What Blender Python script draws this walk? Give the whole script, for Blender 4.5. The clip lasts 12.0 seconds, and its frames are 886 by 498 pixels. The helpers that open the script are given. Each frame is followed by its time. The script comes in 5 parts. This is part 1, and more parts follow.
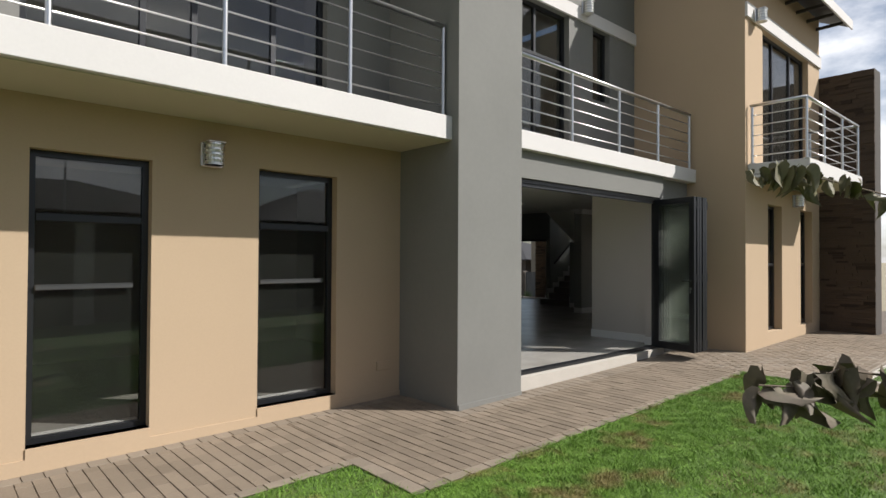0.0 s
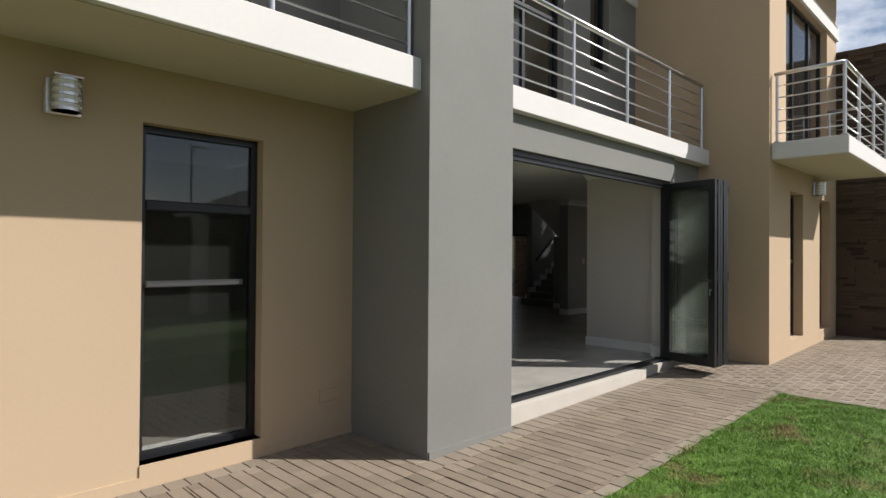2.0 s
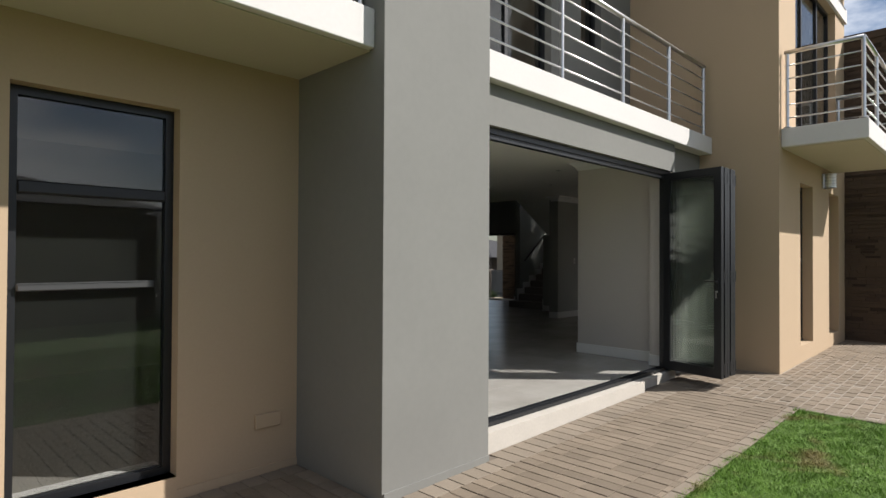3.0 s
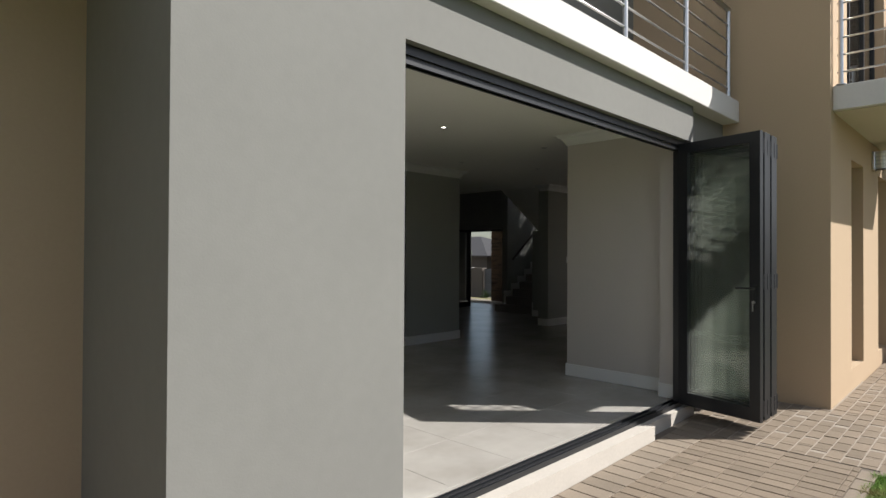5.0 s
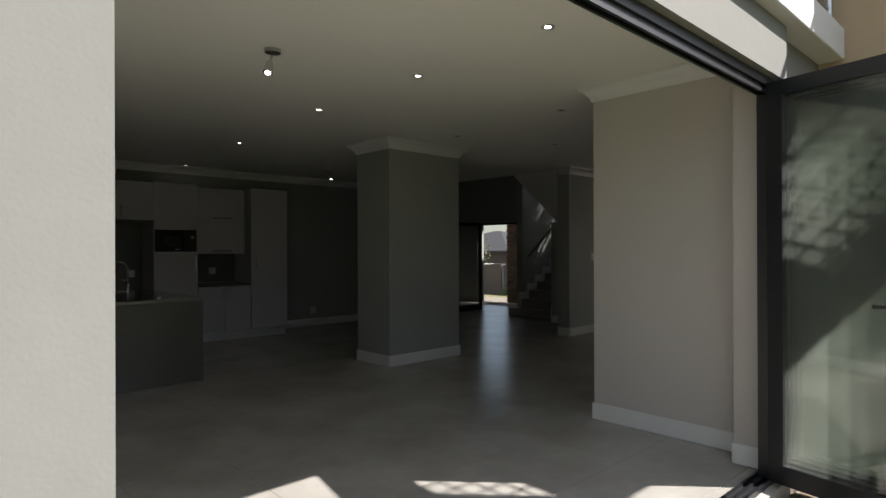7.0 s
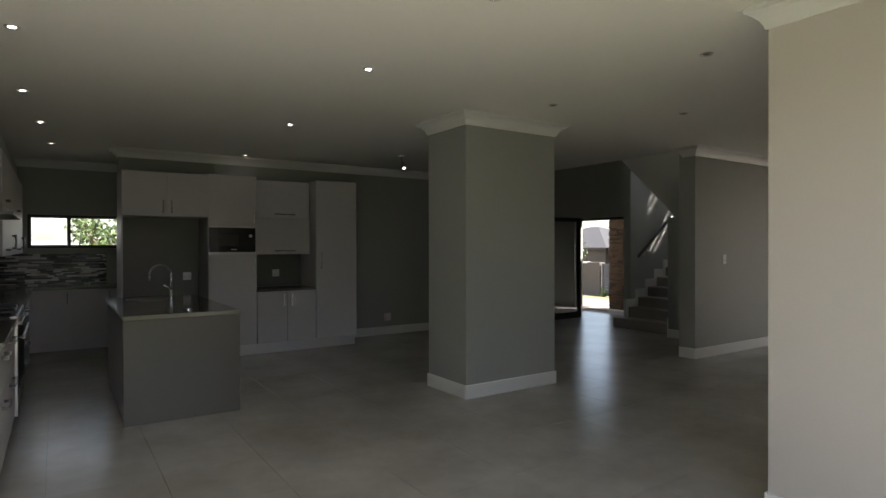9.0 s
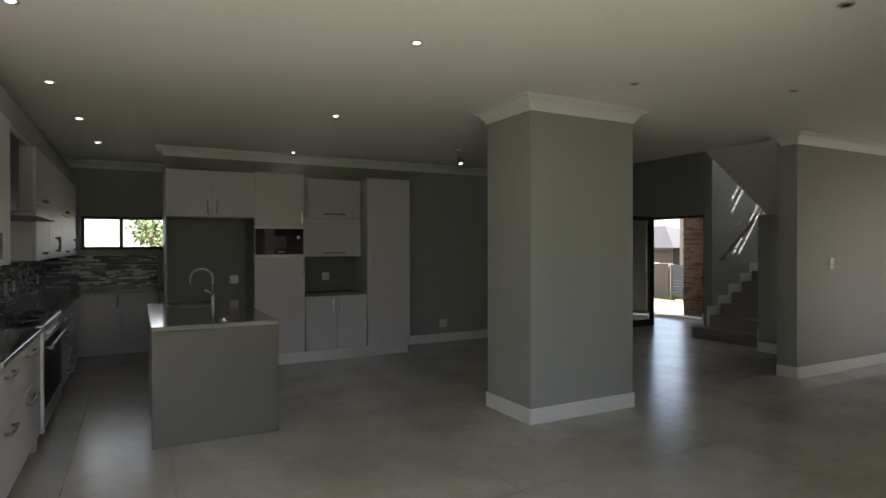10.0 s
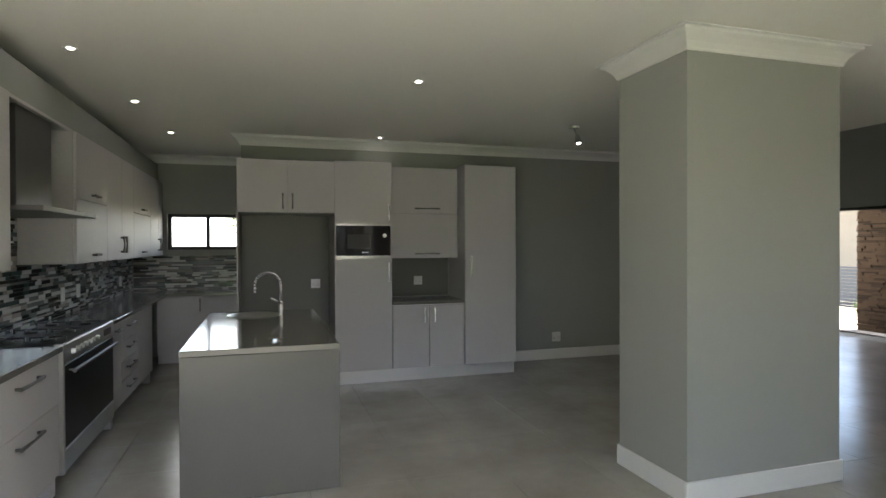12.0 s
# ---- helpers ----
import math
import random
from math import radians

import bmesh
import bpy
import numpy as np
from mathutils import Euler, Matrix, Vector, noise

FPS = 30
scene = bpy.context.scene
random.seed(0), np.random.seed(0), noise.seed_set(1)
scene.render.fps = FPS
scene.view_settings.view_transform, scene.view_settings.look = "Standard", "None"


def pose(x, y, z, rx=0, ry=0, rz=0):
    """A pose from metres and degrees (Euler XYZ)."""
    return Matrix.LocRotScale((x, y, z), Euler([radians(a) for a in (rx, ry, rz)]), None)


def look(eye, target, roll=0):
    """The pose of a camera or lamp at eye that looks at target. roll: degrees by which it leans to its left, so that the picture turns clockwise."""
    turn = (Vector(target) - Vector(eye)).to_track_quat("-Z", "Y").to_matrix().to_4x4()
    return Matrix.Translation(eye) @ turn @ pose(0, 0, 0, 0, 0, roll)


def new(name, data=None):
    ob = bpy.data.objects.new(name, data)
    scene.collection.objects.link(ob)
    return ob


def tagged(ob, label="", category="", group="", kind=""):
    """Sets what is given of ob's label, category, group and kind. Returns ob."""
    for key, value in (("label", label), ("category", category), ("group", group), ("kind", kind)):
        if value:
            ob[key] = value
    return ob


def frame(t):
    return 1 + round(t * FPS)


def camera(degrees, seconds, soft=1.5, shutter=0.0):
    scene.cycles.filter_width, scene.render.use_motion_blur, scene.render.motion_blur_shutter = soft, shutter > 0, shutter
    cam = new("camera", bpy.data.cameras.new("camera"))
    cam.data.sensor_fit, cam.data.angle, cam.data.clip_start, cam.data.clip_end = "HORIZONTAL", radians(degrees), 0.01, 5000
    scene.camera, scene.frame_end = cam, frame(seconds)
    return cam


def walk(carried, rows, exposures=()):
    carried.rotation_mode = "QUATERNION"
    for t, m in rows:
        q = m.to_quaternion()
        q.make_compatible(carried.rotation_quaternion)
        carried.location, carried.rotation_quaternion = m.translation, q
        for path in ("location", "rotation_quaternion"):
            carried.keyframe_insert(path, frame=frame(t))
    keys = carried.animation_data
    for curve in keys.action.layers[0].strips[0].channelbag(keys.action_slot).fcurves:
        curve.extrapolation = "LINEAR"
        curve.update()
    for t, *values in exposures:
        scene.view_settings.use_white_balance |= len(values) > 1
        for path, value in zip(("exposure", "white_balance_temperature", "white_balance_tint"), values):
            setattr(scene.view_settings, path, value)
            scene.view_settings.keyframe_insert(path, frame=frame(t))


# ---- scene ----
cam = camera(75.1, 12.0, soft=1.5)
PATH = [
    (0, (-0.277, -0.111, 1.397), (1.058, 1.378, 1.427), 0.3),
    (0.5, (-0.037, 0.192, 1.389), (1.311, 1.669, 1.418), 0.3),
    (1, (0.228, 0.492, 1.379), (1.593, 1.953, 1.404), 0.4),
    (1.5, (0.534, 0.772, 1.363), (1.914, 2.219, 1.387), 0.3),
    (2, (0.844, 1.038, 1.368), (2.245, 2.466, 1.388), 0.4),
    (2.5, (1.2, 1.268, 1.347), (2.616, 2.681, 1.37), 0.3),
    (4.5, (2.728, 2.099, 1.316), (4.154, 3.502, 1.342), 0.3),
    (5, (3.136, 2.317, 1.324), (4.559, 3.722, 1.344), 0.3),
    (5.5, (3.533, 2.559, 1.325), (4.954, 3.966, 1.339), 0.4),
    (6, (3.911, 2.782, 1.345), (5.323, 4.199, 1.351), 0.1),
    (6.5, (4.298, 3.027, 1.361), (5.694, 4.459, 1.358), -0.2),
    (7, (4.605, 3.275, 1.359), (5.972, 4.735, 1.362), -0.2),
    (9, (5.579, 4.282, 1.418), (6.694, 5.943, 1.408), -0.1),
    (9.5, (5.749, 4.563, 1.429), (6.776, 6.279, 1.418), -0.1),
    (10, (5.914, 4.82, 1.448), (6.856, 6.585, 1.437), -0.1),
    (10.5, (6.109, 5.072, 1.451), (6.954, 6.884, 1.438), -0.1),
    (11, (6.246, 5.331, 1.465), (7.006, 7.181, 1.451), -0.2),
    (11.5, (6.36, 5.622, 1.45), (7.045, 7.501, 1.437), -0.1),
    (12, (6.474, 5.914, 1.464), (7.064, 7.825, 1.447), -0.2),
]
walk(cam, [(t, look(eye, target, roll)) for t, eye, target, roll in PATH],
     exposures=[(0, 0.5, 6200, 12), (2.5, 0.6, 6200, 12), (4.5, 0.77, 6200, 12), (5.5, 0.78, 6200, 12), (6, 0.88, 6200, 12), (7, 1.28, 6250, 13), (9, 2.58, 6350, 15), (10, 3.08, 6350, 15), (11, 3.52, 6300, 14), (12, 4.1, 6200, 13)])

# ---- light ----
world = bpy.data.worlds.new("sky")
scene.world = world
world.use_nodes = True
wn, wl = world.node_tree.nodes, world.node_tree.links
wn.clear()
sky = wn.new("ShaderNodeTexSky")
sky.sky_type, sky.sun_disc = "NISHITA", False
sky.sun_elevation, sky.sun_rotation = radians(41.0), radians(136.5)
cl_map = wn.new("ShaderNodeTexCoord")
cl_scale = wn.new("ShaderNodeMapping")
cl_scale.inputs["Scale"].default_value = (2.2, 2.2, 5.0)
cl = wn.new("ShaderNodeTexNoise")
cl.inputs["Scale"].default_value, cl.inputs["Detail"].default_value, cl.inputs["Roughness"].default_value = 1.6, 8, 0.55
cl_ramp = wn.new("ShaderNodeValToRGB")
cl_ramp.color_ramp.elements[0].position, cl_ramp.color_ramp.elements[1].position = 0.46, 0.66
cl_mix = wn.new("ShaderNodeMixRGB")
cl_mix.inputs["Color2"].default_value = (16, 15.8, 15.4, 1)
bg = wn.new("ShaderNodeBackground")
bg.inputs["Strength"].default_value = 0.055
wout = wn.new("ShaderNodeOutputWorld")
wl.new(cl_map.outputs["Generated"], cl_scale.inputs["Vector"])
wl.new(cl_scale.outputs["Vector"], cl.inputs["Vector"])
wl.new(cl.outputs["Fac"], cl_ramp.inputs["Fac"])
wl.new(cl_ramp.outputs["Color"], cl_mix.inputs["Fac"])
wl.new(sky.outputs["Color"], cl_mix.inputs["Color1"])
wl.new(cl_mix.outputs["Color"], bg.inputs["Color"])
wl.new(bg.outputs["Background"], wout.inputs["Surface"])

sun = new("sun", bpy.data.lights.new("sun", "SUN"))
sun.data.energy, sun.data.angle, sun.data.color = 4.6, radians(0.53), (1.0, 0.95, 0.87)
sun.matrix_world = look((19.0, -20, 24.0), (0, 0, 0))


# ---- materials ----
def material(name, base, rough=0.6, metal=0.0, grain=40.0, vary=0.08, bump=0.0, bump_scale=200.0, stain=1.5, stain_amount=0.08,
             second=None, island=0.0, objects=0.0, stain_from=(0.3, 0.75), spec=0.5, coat=0.0, stretch=(1, 1, 1), rough_vary=0.0):
    """A surface with fine grain, broad stains, relief and piece-to-piece variation."""
    m = bpy.data.materials.new(name)
    m.use_nodes = True
    n, l = m.node_tree.nodes, m.node_tree.links
    b = n["Principled BSDF"]
    b.inputs["Roughness"].default_value, b.inputs["Metallic"].default_value = rough, metal
    b.inputs["Specular IOR Level"].default_value, b.inputs["Coat Weight"].default_value = spec, coat
    pos = n.new("ShaderNodeNewGeometry")
    mp = n.new("ShaderNodeMapping")
    mp.inputs["Scale"].default_value = stretch
    l.new(pos.outputs["Position"], mp.inputs["Vector"])
    second = second or tuple(c * 0.6 for c in base)

    def tex(scale, detail=5):
        t = n.new("ShaderNodeTexNoise")
        t.inputs["Scale"].default_value, t.inputs["Detail"].default_value = scale, detail
        l.new(mp.outputs["Vector"], t.inputs["Vector"])
        return t.outputs["Fac"]

    def maths(op, a, c):
        x = n.new("ShaderNodeMath")
        x.operation = op
        for k, v in enumerate((a, c)):
            if isinstance(v, (int, float)):
                x.inputs[k].default_value = v
            else:
                l.new(v, x.inputs[k])
        return x.outputs[0]

    broad = n.new("ShaderNodeMapRange")
    broad.inputs["From Min"].default_value, broad.inputs["From Max"].default_value = stain_from
    broad.inputs["To Max"].default_value = stain_amount
    l.new(tex(stain, 6), broad.inputs["Value"])
    mix = n.new("ShaderNodeMixRGB")
    mix.inputs["Color1"].default_value, mix.inputs["Color2"].default_value = (*base, 1), (*second, 1)
    l.new(broad.outputs[0], mix.inputs["Fac"])
    value = maths("ADD", maths("MULTIPLY", maths("SUBTRACT", tex(grain), 0.5), 2 * vary), 1.0)
    if island:
        value = maths("ADD", value, maths("MULTIPLY", maths("SUBTRACT", pos.outputs["Random Per Island"], 0.5), 2 * island))
    if objects:
        info = n.new("ShaderNodeObjectInfo")
        value = maths("ADD", value, maths("MULTIPLY", maths("SUBTRACT", info.outputs["Random"], 0.5), 2 * objects))
    hsv = n.new("ShaderNodeHueSaturation")
    l.new(mix.outputs["Color"], hsv.inputs["Color"])
    l.new(value, hsv.inputs["Value"])
    l.new(hsv.outputs["Color"], b.inputs["Base Color"])
    if rough_vary:
        l.new(maths("ADD", maths("MULTIPLY", maths("SUBTRACT", tex(3.0, 6), 0.5), 2 * rough_vary), rough), b.inputs["Roughness"])
    if bump:
        bp = n.new("ShaderNodeBump")
        bp.inputs["Strength"].default_value, bp.inputs["Distance"].default_value = bump, 0.004
        l.new(tex(bump_scale, 4), bp.inputs["Height"])
        l.new(bp.outputs["Normal"], b.inputs["Normal"])
    return m


def glass(name, tint, ior=1.5, dust_veil=0.0):
    """A thin pane: clear or tinted, with gloss by Fresnel and, where asked, a dusty film or a pale veil lifting blacks.
    """
    m = bpy.data.materials.new(name)
    m.use_nodes = True
    n, l = m.node_tree.nodes, m.node_tree.links
    n.clear()
    clear = n.new("ShaderNodeBsdfTransparent")
    clear.inputs["Color"].default_value = (*tint, 1)
    gloss = n.new("ShaderNodeBsdfGlossy")
    gloss.inputs["Roughness"].default_value = 0.01
    facing, steep, fres = n.new("ShaderNodeLayerWeight"), n.new("ShaderNodeMath"), n.new("ShaderNodeMath")
    facing.inputs["Blend"].default_value = 0.5
    head_on = ((ior - 1) / (ior + 1)) ** 2
    steep.operation, fres.operation = "POWER", "MULTIPLY_ADD"
    steep.inputs[1].default_value, fres.inputs[1].default_value, fres.inputs[2].default_value = 5.0, 1 - head_on, head_on
    l.new(facing.outputs["Facing"], steep.inputs[0])
    l.new(steep.outputs[0], fres.inputs[0])
    mix, out = n.new("ShaderNodeMixShader"), n.new("ShaderNodeOutputMaterial")
    l.new(fres.outputs[0], mix.inputs["Fac"])
    body = clear.outputs[0]
    if dust_veil:
        film, blend = n.new("ShaderNodeBsdfTranslucent"), n.new("ShaderNodeMixShader")
        face, both = n.new("ShaderNodeBsdfDiffuse"), n.new("ShaderNodeMixShader")
        film.inputs["Color"].default_value = face.inputs["Color"].default_value = (0.62, 0.66, 0.58, 1)
        l.new(film.outputs[0], both.inputs[1])
        l.new(face.outputs[0], both.inputs[2])
        spots, pos = n.new("ShaderNodeTexNoise"), n.new("ShaderNodeNewGeometry")
        spots.inputs["Scale"].default_value, spots.inputs["Detail"].default_value = 2.5, 6
        reach = n.new("ShaderNodeMapRange")
        reach.inputs["From Min"].default_value, reach.inputs["From Max"].default_value = 0.3, 0.75
        reach.inputs["To Min"].default_value, reach.inputs["To Max"].default_value = dust_veil * 0.75, dust_veil * 1.25
        l.new(pos.outputs["Position"], spots.inputs["Vector"])
        l.new(spots.outputs["Fac"], reach.inputs["Value"])
        l.new(reach.outputs[0], blend.inputs["Fac"])
        l.new(body, blend.inputs[1])
        l.new(both.outputs[0], blend.inputs[2])
        body = blend.outputs[0]
    l.new(body, mix.inputs[1])
    l.new(gloss.outputs[0], mix.inputs[2])
    l.new(mix.outputs[0], out.inputs["Surface"])
    return m


def glowing(name, colour, strength):
    m = bpy.data.materials.new(name)
    m.use_nodes = True
    b = m.node_tree.nodes["Principled BSDF"]
    b.inputs["Base Color"].default_value = (0.8, 0.8, 0.8, 1)
    b.inputs["Emission Color"].default_value, b.inputs["Emission Strength"].default_value = (*colour, 1), strength
    return m


BEIGE = material("beige_plaster", (0.465, 0.35, 0.232), 0.85, grain=60, vary=0.04, bump=0.14, bump_scale=200, stain=0.7, stain_amount=0.12, spec=0.2)
GREY = material("grey_plaster", (0.205, 0.202, 0.184), 0.8, grain=18, vary=0.05, bump=0.09, bump_scale=120, stain=1.3, stain_amount=0.22, spec=0.2)
WHITE_OUT = material("white_plaster", (0.63, 0.605, 0.575), 0.8, grain=40, vary=0.04, bump=0.2, stain=1.2, stain_amount=0.1, spec=0.2)
SOFFIT = material("cream_soffit", (0.50, 0.455, 0.36), 0.85, grain=40, vary=0.03, bump=0.1, stain=0.8)
WALL_IN = material("grey_green_wall", (0.345, 0.354, 0.326), 0.55, grain=90, vary=0.03, bump=0.12, bump_scale=350, stain=0.8, stain_amount=0.1, spec=0.35)
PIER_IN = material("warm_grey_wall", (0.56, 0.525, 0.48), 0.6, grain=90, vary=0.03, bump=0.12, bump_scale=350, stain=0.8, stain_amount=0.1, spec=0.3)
CEILING = material("ceiling_white", (0.80, 0.79, 0.73), 0.9, grain=30, vary=0.02, bump=0.05, stain=0.6, stain_amount=0.06, spec=0.2)
TRIM_WHITE = material("white_trim", (0.74, 0.74, 0.71), 0.45, grain=60, vary=0.03, stain_amount=0.08)
TILE = material("grey_floor_tile", (0.44, 0.42, 0.38), 0.225, grain=9, vary=0.10, bump=0.03, bump_scale=60, stain=1.6, stain_amount=0.6, objects=0.02,
                second=(0.235, 0.215, 0.185), rough_vary=0.03)
GROUT = material("grey_grout", (0.26, 0.25, 0.22), 0.8)
ALU = material("dark_aluminium", (0.010, 0.011, 0.013), 0.4, metal=0.0, grain=120, vary=0.08, stain_amount=0.1, spec=0.5)
STEEL = material("brushed_steel", (0.62, 0.61, 0.59), 0.28, metal=1.0, grain=200, vary=0.06, stain_amount=0.08)
DARK_STEEL = material("dark_brushed_steel", (0.16, 0.155, 0.15), 0.35, metal=0.8, grain=150, vary=0.06)
CHROME = material("chrome", (0.7, 0.7, 0.7), 0.2, metal=1.0, vary=0.02)
PAVER = material("brown_paver", (0.205, 0.165, 0.122), 0.85, grain=70, vary=0.16, bump=0.6, bump_scale=140, stain=1.1, stain_amount=0.5, second=(0.135, 0.108, 0.078),
                 island=0.13, objects=0.13, spec=0.2)
PAVER_PALE = material("pale_paver", (0.245, 0.203, 0.155), 0.85, grain=60, vary=0.14, bump=0.5, bump_scale=140, stain=1.4, stain_amount=0.4, island=0.12, spec=0.2)
PAVER_BED = material("sand_bed", (0.14, 0.115, 0.09), 0.95, grain=90, vary=0.2, bump=0.5)
PALE_SAND = material("pale_joint_sand", (0.29, 0.25, 0.20), 0.95, grain=90, vary=0.2, bump=0.5)
ALUMINIUM = material("satin_aluminium", (0.72, 0.71, 0.69), 0.5, metal=0.7, grain=150, vary=0.05)
RAIL_GREY = material("grey_rail", (0.075, 0.075, 0.075), 0.4, metal=0.3, grain=150, vary=0.05)
PORCH = material("tan_paving", (0.2, 0.172, 0.13), 0.85, grain=14, vary=0.12, bump=0.4, stain=1.2, stain_amount=0.3)
VERGE = material("dry_grass_verge", (0.17, 0.145, 0.06), 0.95, grain=12, vary=0.3, bump=0.6, bump_scale=40, stain=0.8, stain_amount=0.5, second=(0.09, 0.11, 0.03))
GATE_GREY = material("gate_grey", (0.045, 0.047, 0.055), 0.5, grain=40, vary=0.08)
CONCRETE = material("pale_concrete", (0.5, 0.46, 0.4), 0.85, grain=50, vary=0.1, bump=0.4, stain=3, stain_amount=0.25)
SOIL = material("lawn_soil", (0.075, 0.13, 0.025), 0.95, grain=30, vary=0.3, bump=0.8, bump_scale=60, stain=1.7, stain_amount=0.9, second=(0.13, 0.085, 0.04), stain_from=(0.54, 0.68))
FIELD = material("dry_ground", (0.3, 0.26, 0.17), 0.95, grain=4, vary=0.2, bump=0.5, bump_scale=20, stain=0.2, stain_amount=0.4)
BLADE = material("grass_blade", (0.135, 0.245, 0.03), 0.6, grain=7, vary=0.4, stain=2.6, stain_amount=0.85, second=(0.24, 0.18, 0.07), island=0.3, spec=0.25, stain_from=(0.55, 0.68))
DRY_LEAF = material("dry_leaf", (0.115, 0.085, 0.056), 0.7, grain=60, vary=0.25, stain=20, stain_amount=0.4, second=(0.1, 0.11, 0.05), island=0.3)
DULL_LEAF = material("dull_green_leaf", (0.12, 0.115, 0.05), 0.65, grain=60, vary=0.25, stain=20, stain_amount=0.5, second=(0.15, 0.11, 0.06), island=0.3)
GREEN_LEAF = material("green_leaf", (0.07, 0.11, 0.03), 0.55, grain=30, vary=0.25, island=0.35)
BARK = material("bark", (0.16, 0.12, 0.085), 0.9, grain=60, vary=0.2, bump=0.8, bump_scale=120)
STONE = material("ledge_stone", (0.062, 0.043, 0.03), 0.85, grain=30, vary=0.25, bump=0.9, bump_scale=60, stain=4, stain_amount=0.5, second=(0.045, 0.034, 0.026), island=0.45, spec=0.25)
STONE_WARM = material("rust_ledge_stone", (0.075, 0.047, 0.029), 0.85, grain=25, vary=0.25, bump=0.9, bump_scale=60, stain=4, stain_amount=0.5, second=(0.045, 0.032, 0.024), island=0.5, spec=0.25)
MORTAR = material("dark_mortar", (0.07, 0.06, 0.05), 0.95)
MELAMINE = material("white_gloss_melamine", (0.54, 0.52, 0.52), 0.48, grain=30, vary=0.02, stain=0.8, stain_amount=0.05, spec=0.28)
CARCASS = material("cabinet_edge", (0.45, 0.44, 0.43), 0.5)
ENGINEERED = material("grey_worktop", (0.175, 0.165, 0.145), 0.12, grain=260, vary=0.12, stain=2, stain_amount=0.1, spec=0.5)
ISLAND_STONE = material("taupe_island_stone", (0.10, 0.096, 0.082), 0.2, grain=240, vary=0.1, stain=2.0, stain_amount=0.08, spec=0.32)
RECESS = material("olive_grey_panel", (0.15, 0.15, 0.125), 0.45, grain=60, vary=0.04)
BLACK_GLASS = material("black_glass", (0.012, 0.012, 0.013), 0.06, grain=20, vary=0.05, spec=0.6)
BLACK = material("black_enamel", (0.02, 0.02, 0.02), 0.35)
PLASTIC = material("white_plastic", (0.72, 0.72, 0.7), 0.35, vary=0.02)
CARPET = material("grey_carpet", (0.24, 0.22, 0.19), 0.95, grain=160, vary=0.2, bump=0.7, bump_scale=300, stain=2)
DARK_ROOM = material("dim_room_wall", (0.5, 0.47, 0.43), 0.8)
ROOF = material("slate_roof_tile", (0.034, 0.033, 0.034), 0.8, grain=20, vary=0.2, bump=0.4, island=0.15)
FASCIA = material("dark_fascia", (0.035, 0.028, 0.025), 0.6)
WALL_FAR = material("taupe_boundary_wall", (0.085, 0.07, 0.058), 0.85, grain=20, vary=0.06, bump=0.3, stain=0.5, stain_amount=0.2)
# the film on the tinted panes is a pale veil that lifts their blacks
GLASS_DARK = glass("tinted_glass", (0.66, 0.66, 0.65), 1.65, dust_veil=0.022)
GLASS_CLEAR = glass("greenish_glass", (0.92, 0.93, 0.92), 1.5)
GLASS_DUSTY = glass("dusty_greenish_glass", (0.91, 0.93, 0.91), 1.5, dust_veil=0.05)
LAMP_GLOW = glowing("lamp_glow", (1.0, 0.93, 0.8), 5.0)
LENS = material("frosted_lens", (0.75, 0.74, 0.7), 0.35)


# ---- building helpers ----
def box(bm, x0, y0, z0, x1, y1, z1, bevel=0.0, segments=1):
    """An upright box between two corners, optionally with rounded edges."""
    r = bmesh.ops.create_cube(bm, size=1.0)
    for v in r["verts"]:
        v.co = Vector((x0 if v.co.x < 0 else x1, y0 if v.co.y < 0 else y1, z0 if v.co.z < 0 else z1))
    if bevel:
        edges = {e for v in r["verts"] for e in v.link_edges}
        bmesh.ops.bevel(bm, geom=list(edges), offset=bevel, segments=segments, affect="EDGES", profile=0.5)


def rod(bm, a, b, r, sides=10, r2=None):
    """A round bar from a to b."""
    a, b = Vector(a), Vector(b)
    d = b - a
    m = Matrix.Translation((a + b) / 2) @ d.to_track_quat("Z", "Y").to_matrix().to_4x4()
    bmesh.ops.create_cone(bm, cap_ends=True, segments=sides, radius1=r, radius2=r if r2 is None else r2, depth=d.length, matrix=m)


def mesh_of(name, bm, mat, smooth=False):
    me = bpy.data.meshes.new(name)
    bmesh.ops.recalc_face_normals(bm, faces=bm.faces)
    bm.to_mesh(me)
    bm.free()
    me.materials.append(mat)
    if smooth:
        for p in me.polygons:
            p.use_smooth = True
    return me


def part(name, bm, mat, parent=None, label="", smooth=False):
    ob = new(name, mesh_of(name, bm, mat, smooth))
    if parent:
        ob.parent = parent
        if parent.type == "EMPTY" or parent.matrix_basis != Matrix():
            up = parent
            total = Matrix()
            while up:
                total = up.matrix_basis @ total
                up = up.parent
            ob.matrix_basis = total.inverted()
    return tagged(ob, label)


def thing(name, x, y, z, label, category, group="", kind=""):
    ob = new(name)
    ob.empty_display_size = 0.1
    ob.matrix_basis = pose(x, y, z)
    return tagged(ob, label, category, group, kind)


def structure(name, bm, mat, label="", category=""):
    return tagged(part(name, bm, mat), label, category, kind="structure")


def boxes(*rows, bevel=0.0):
    bm = bmesh.new()
    for r in rows:
        box(bm, *r, bevel=bevel)
    return bm


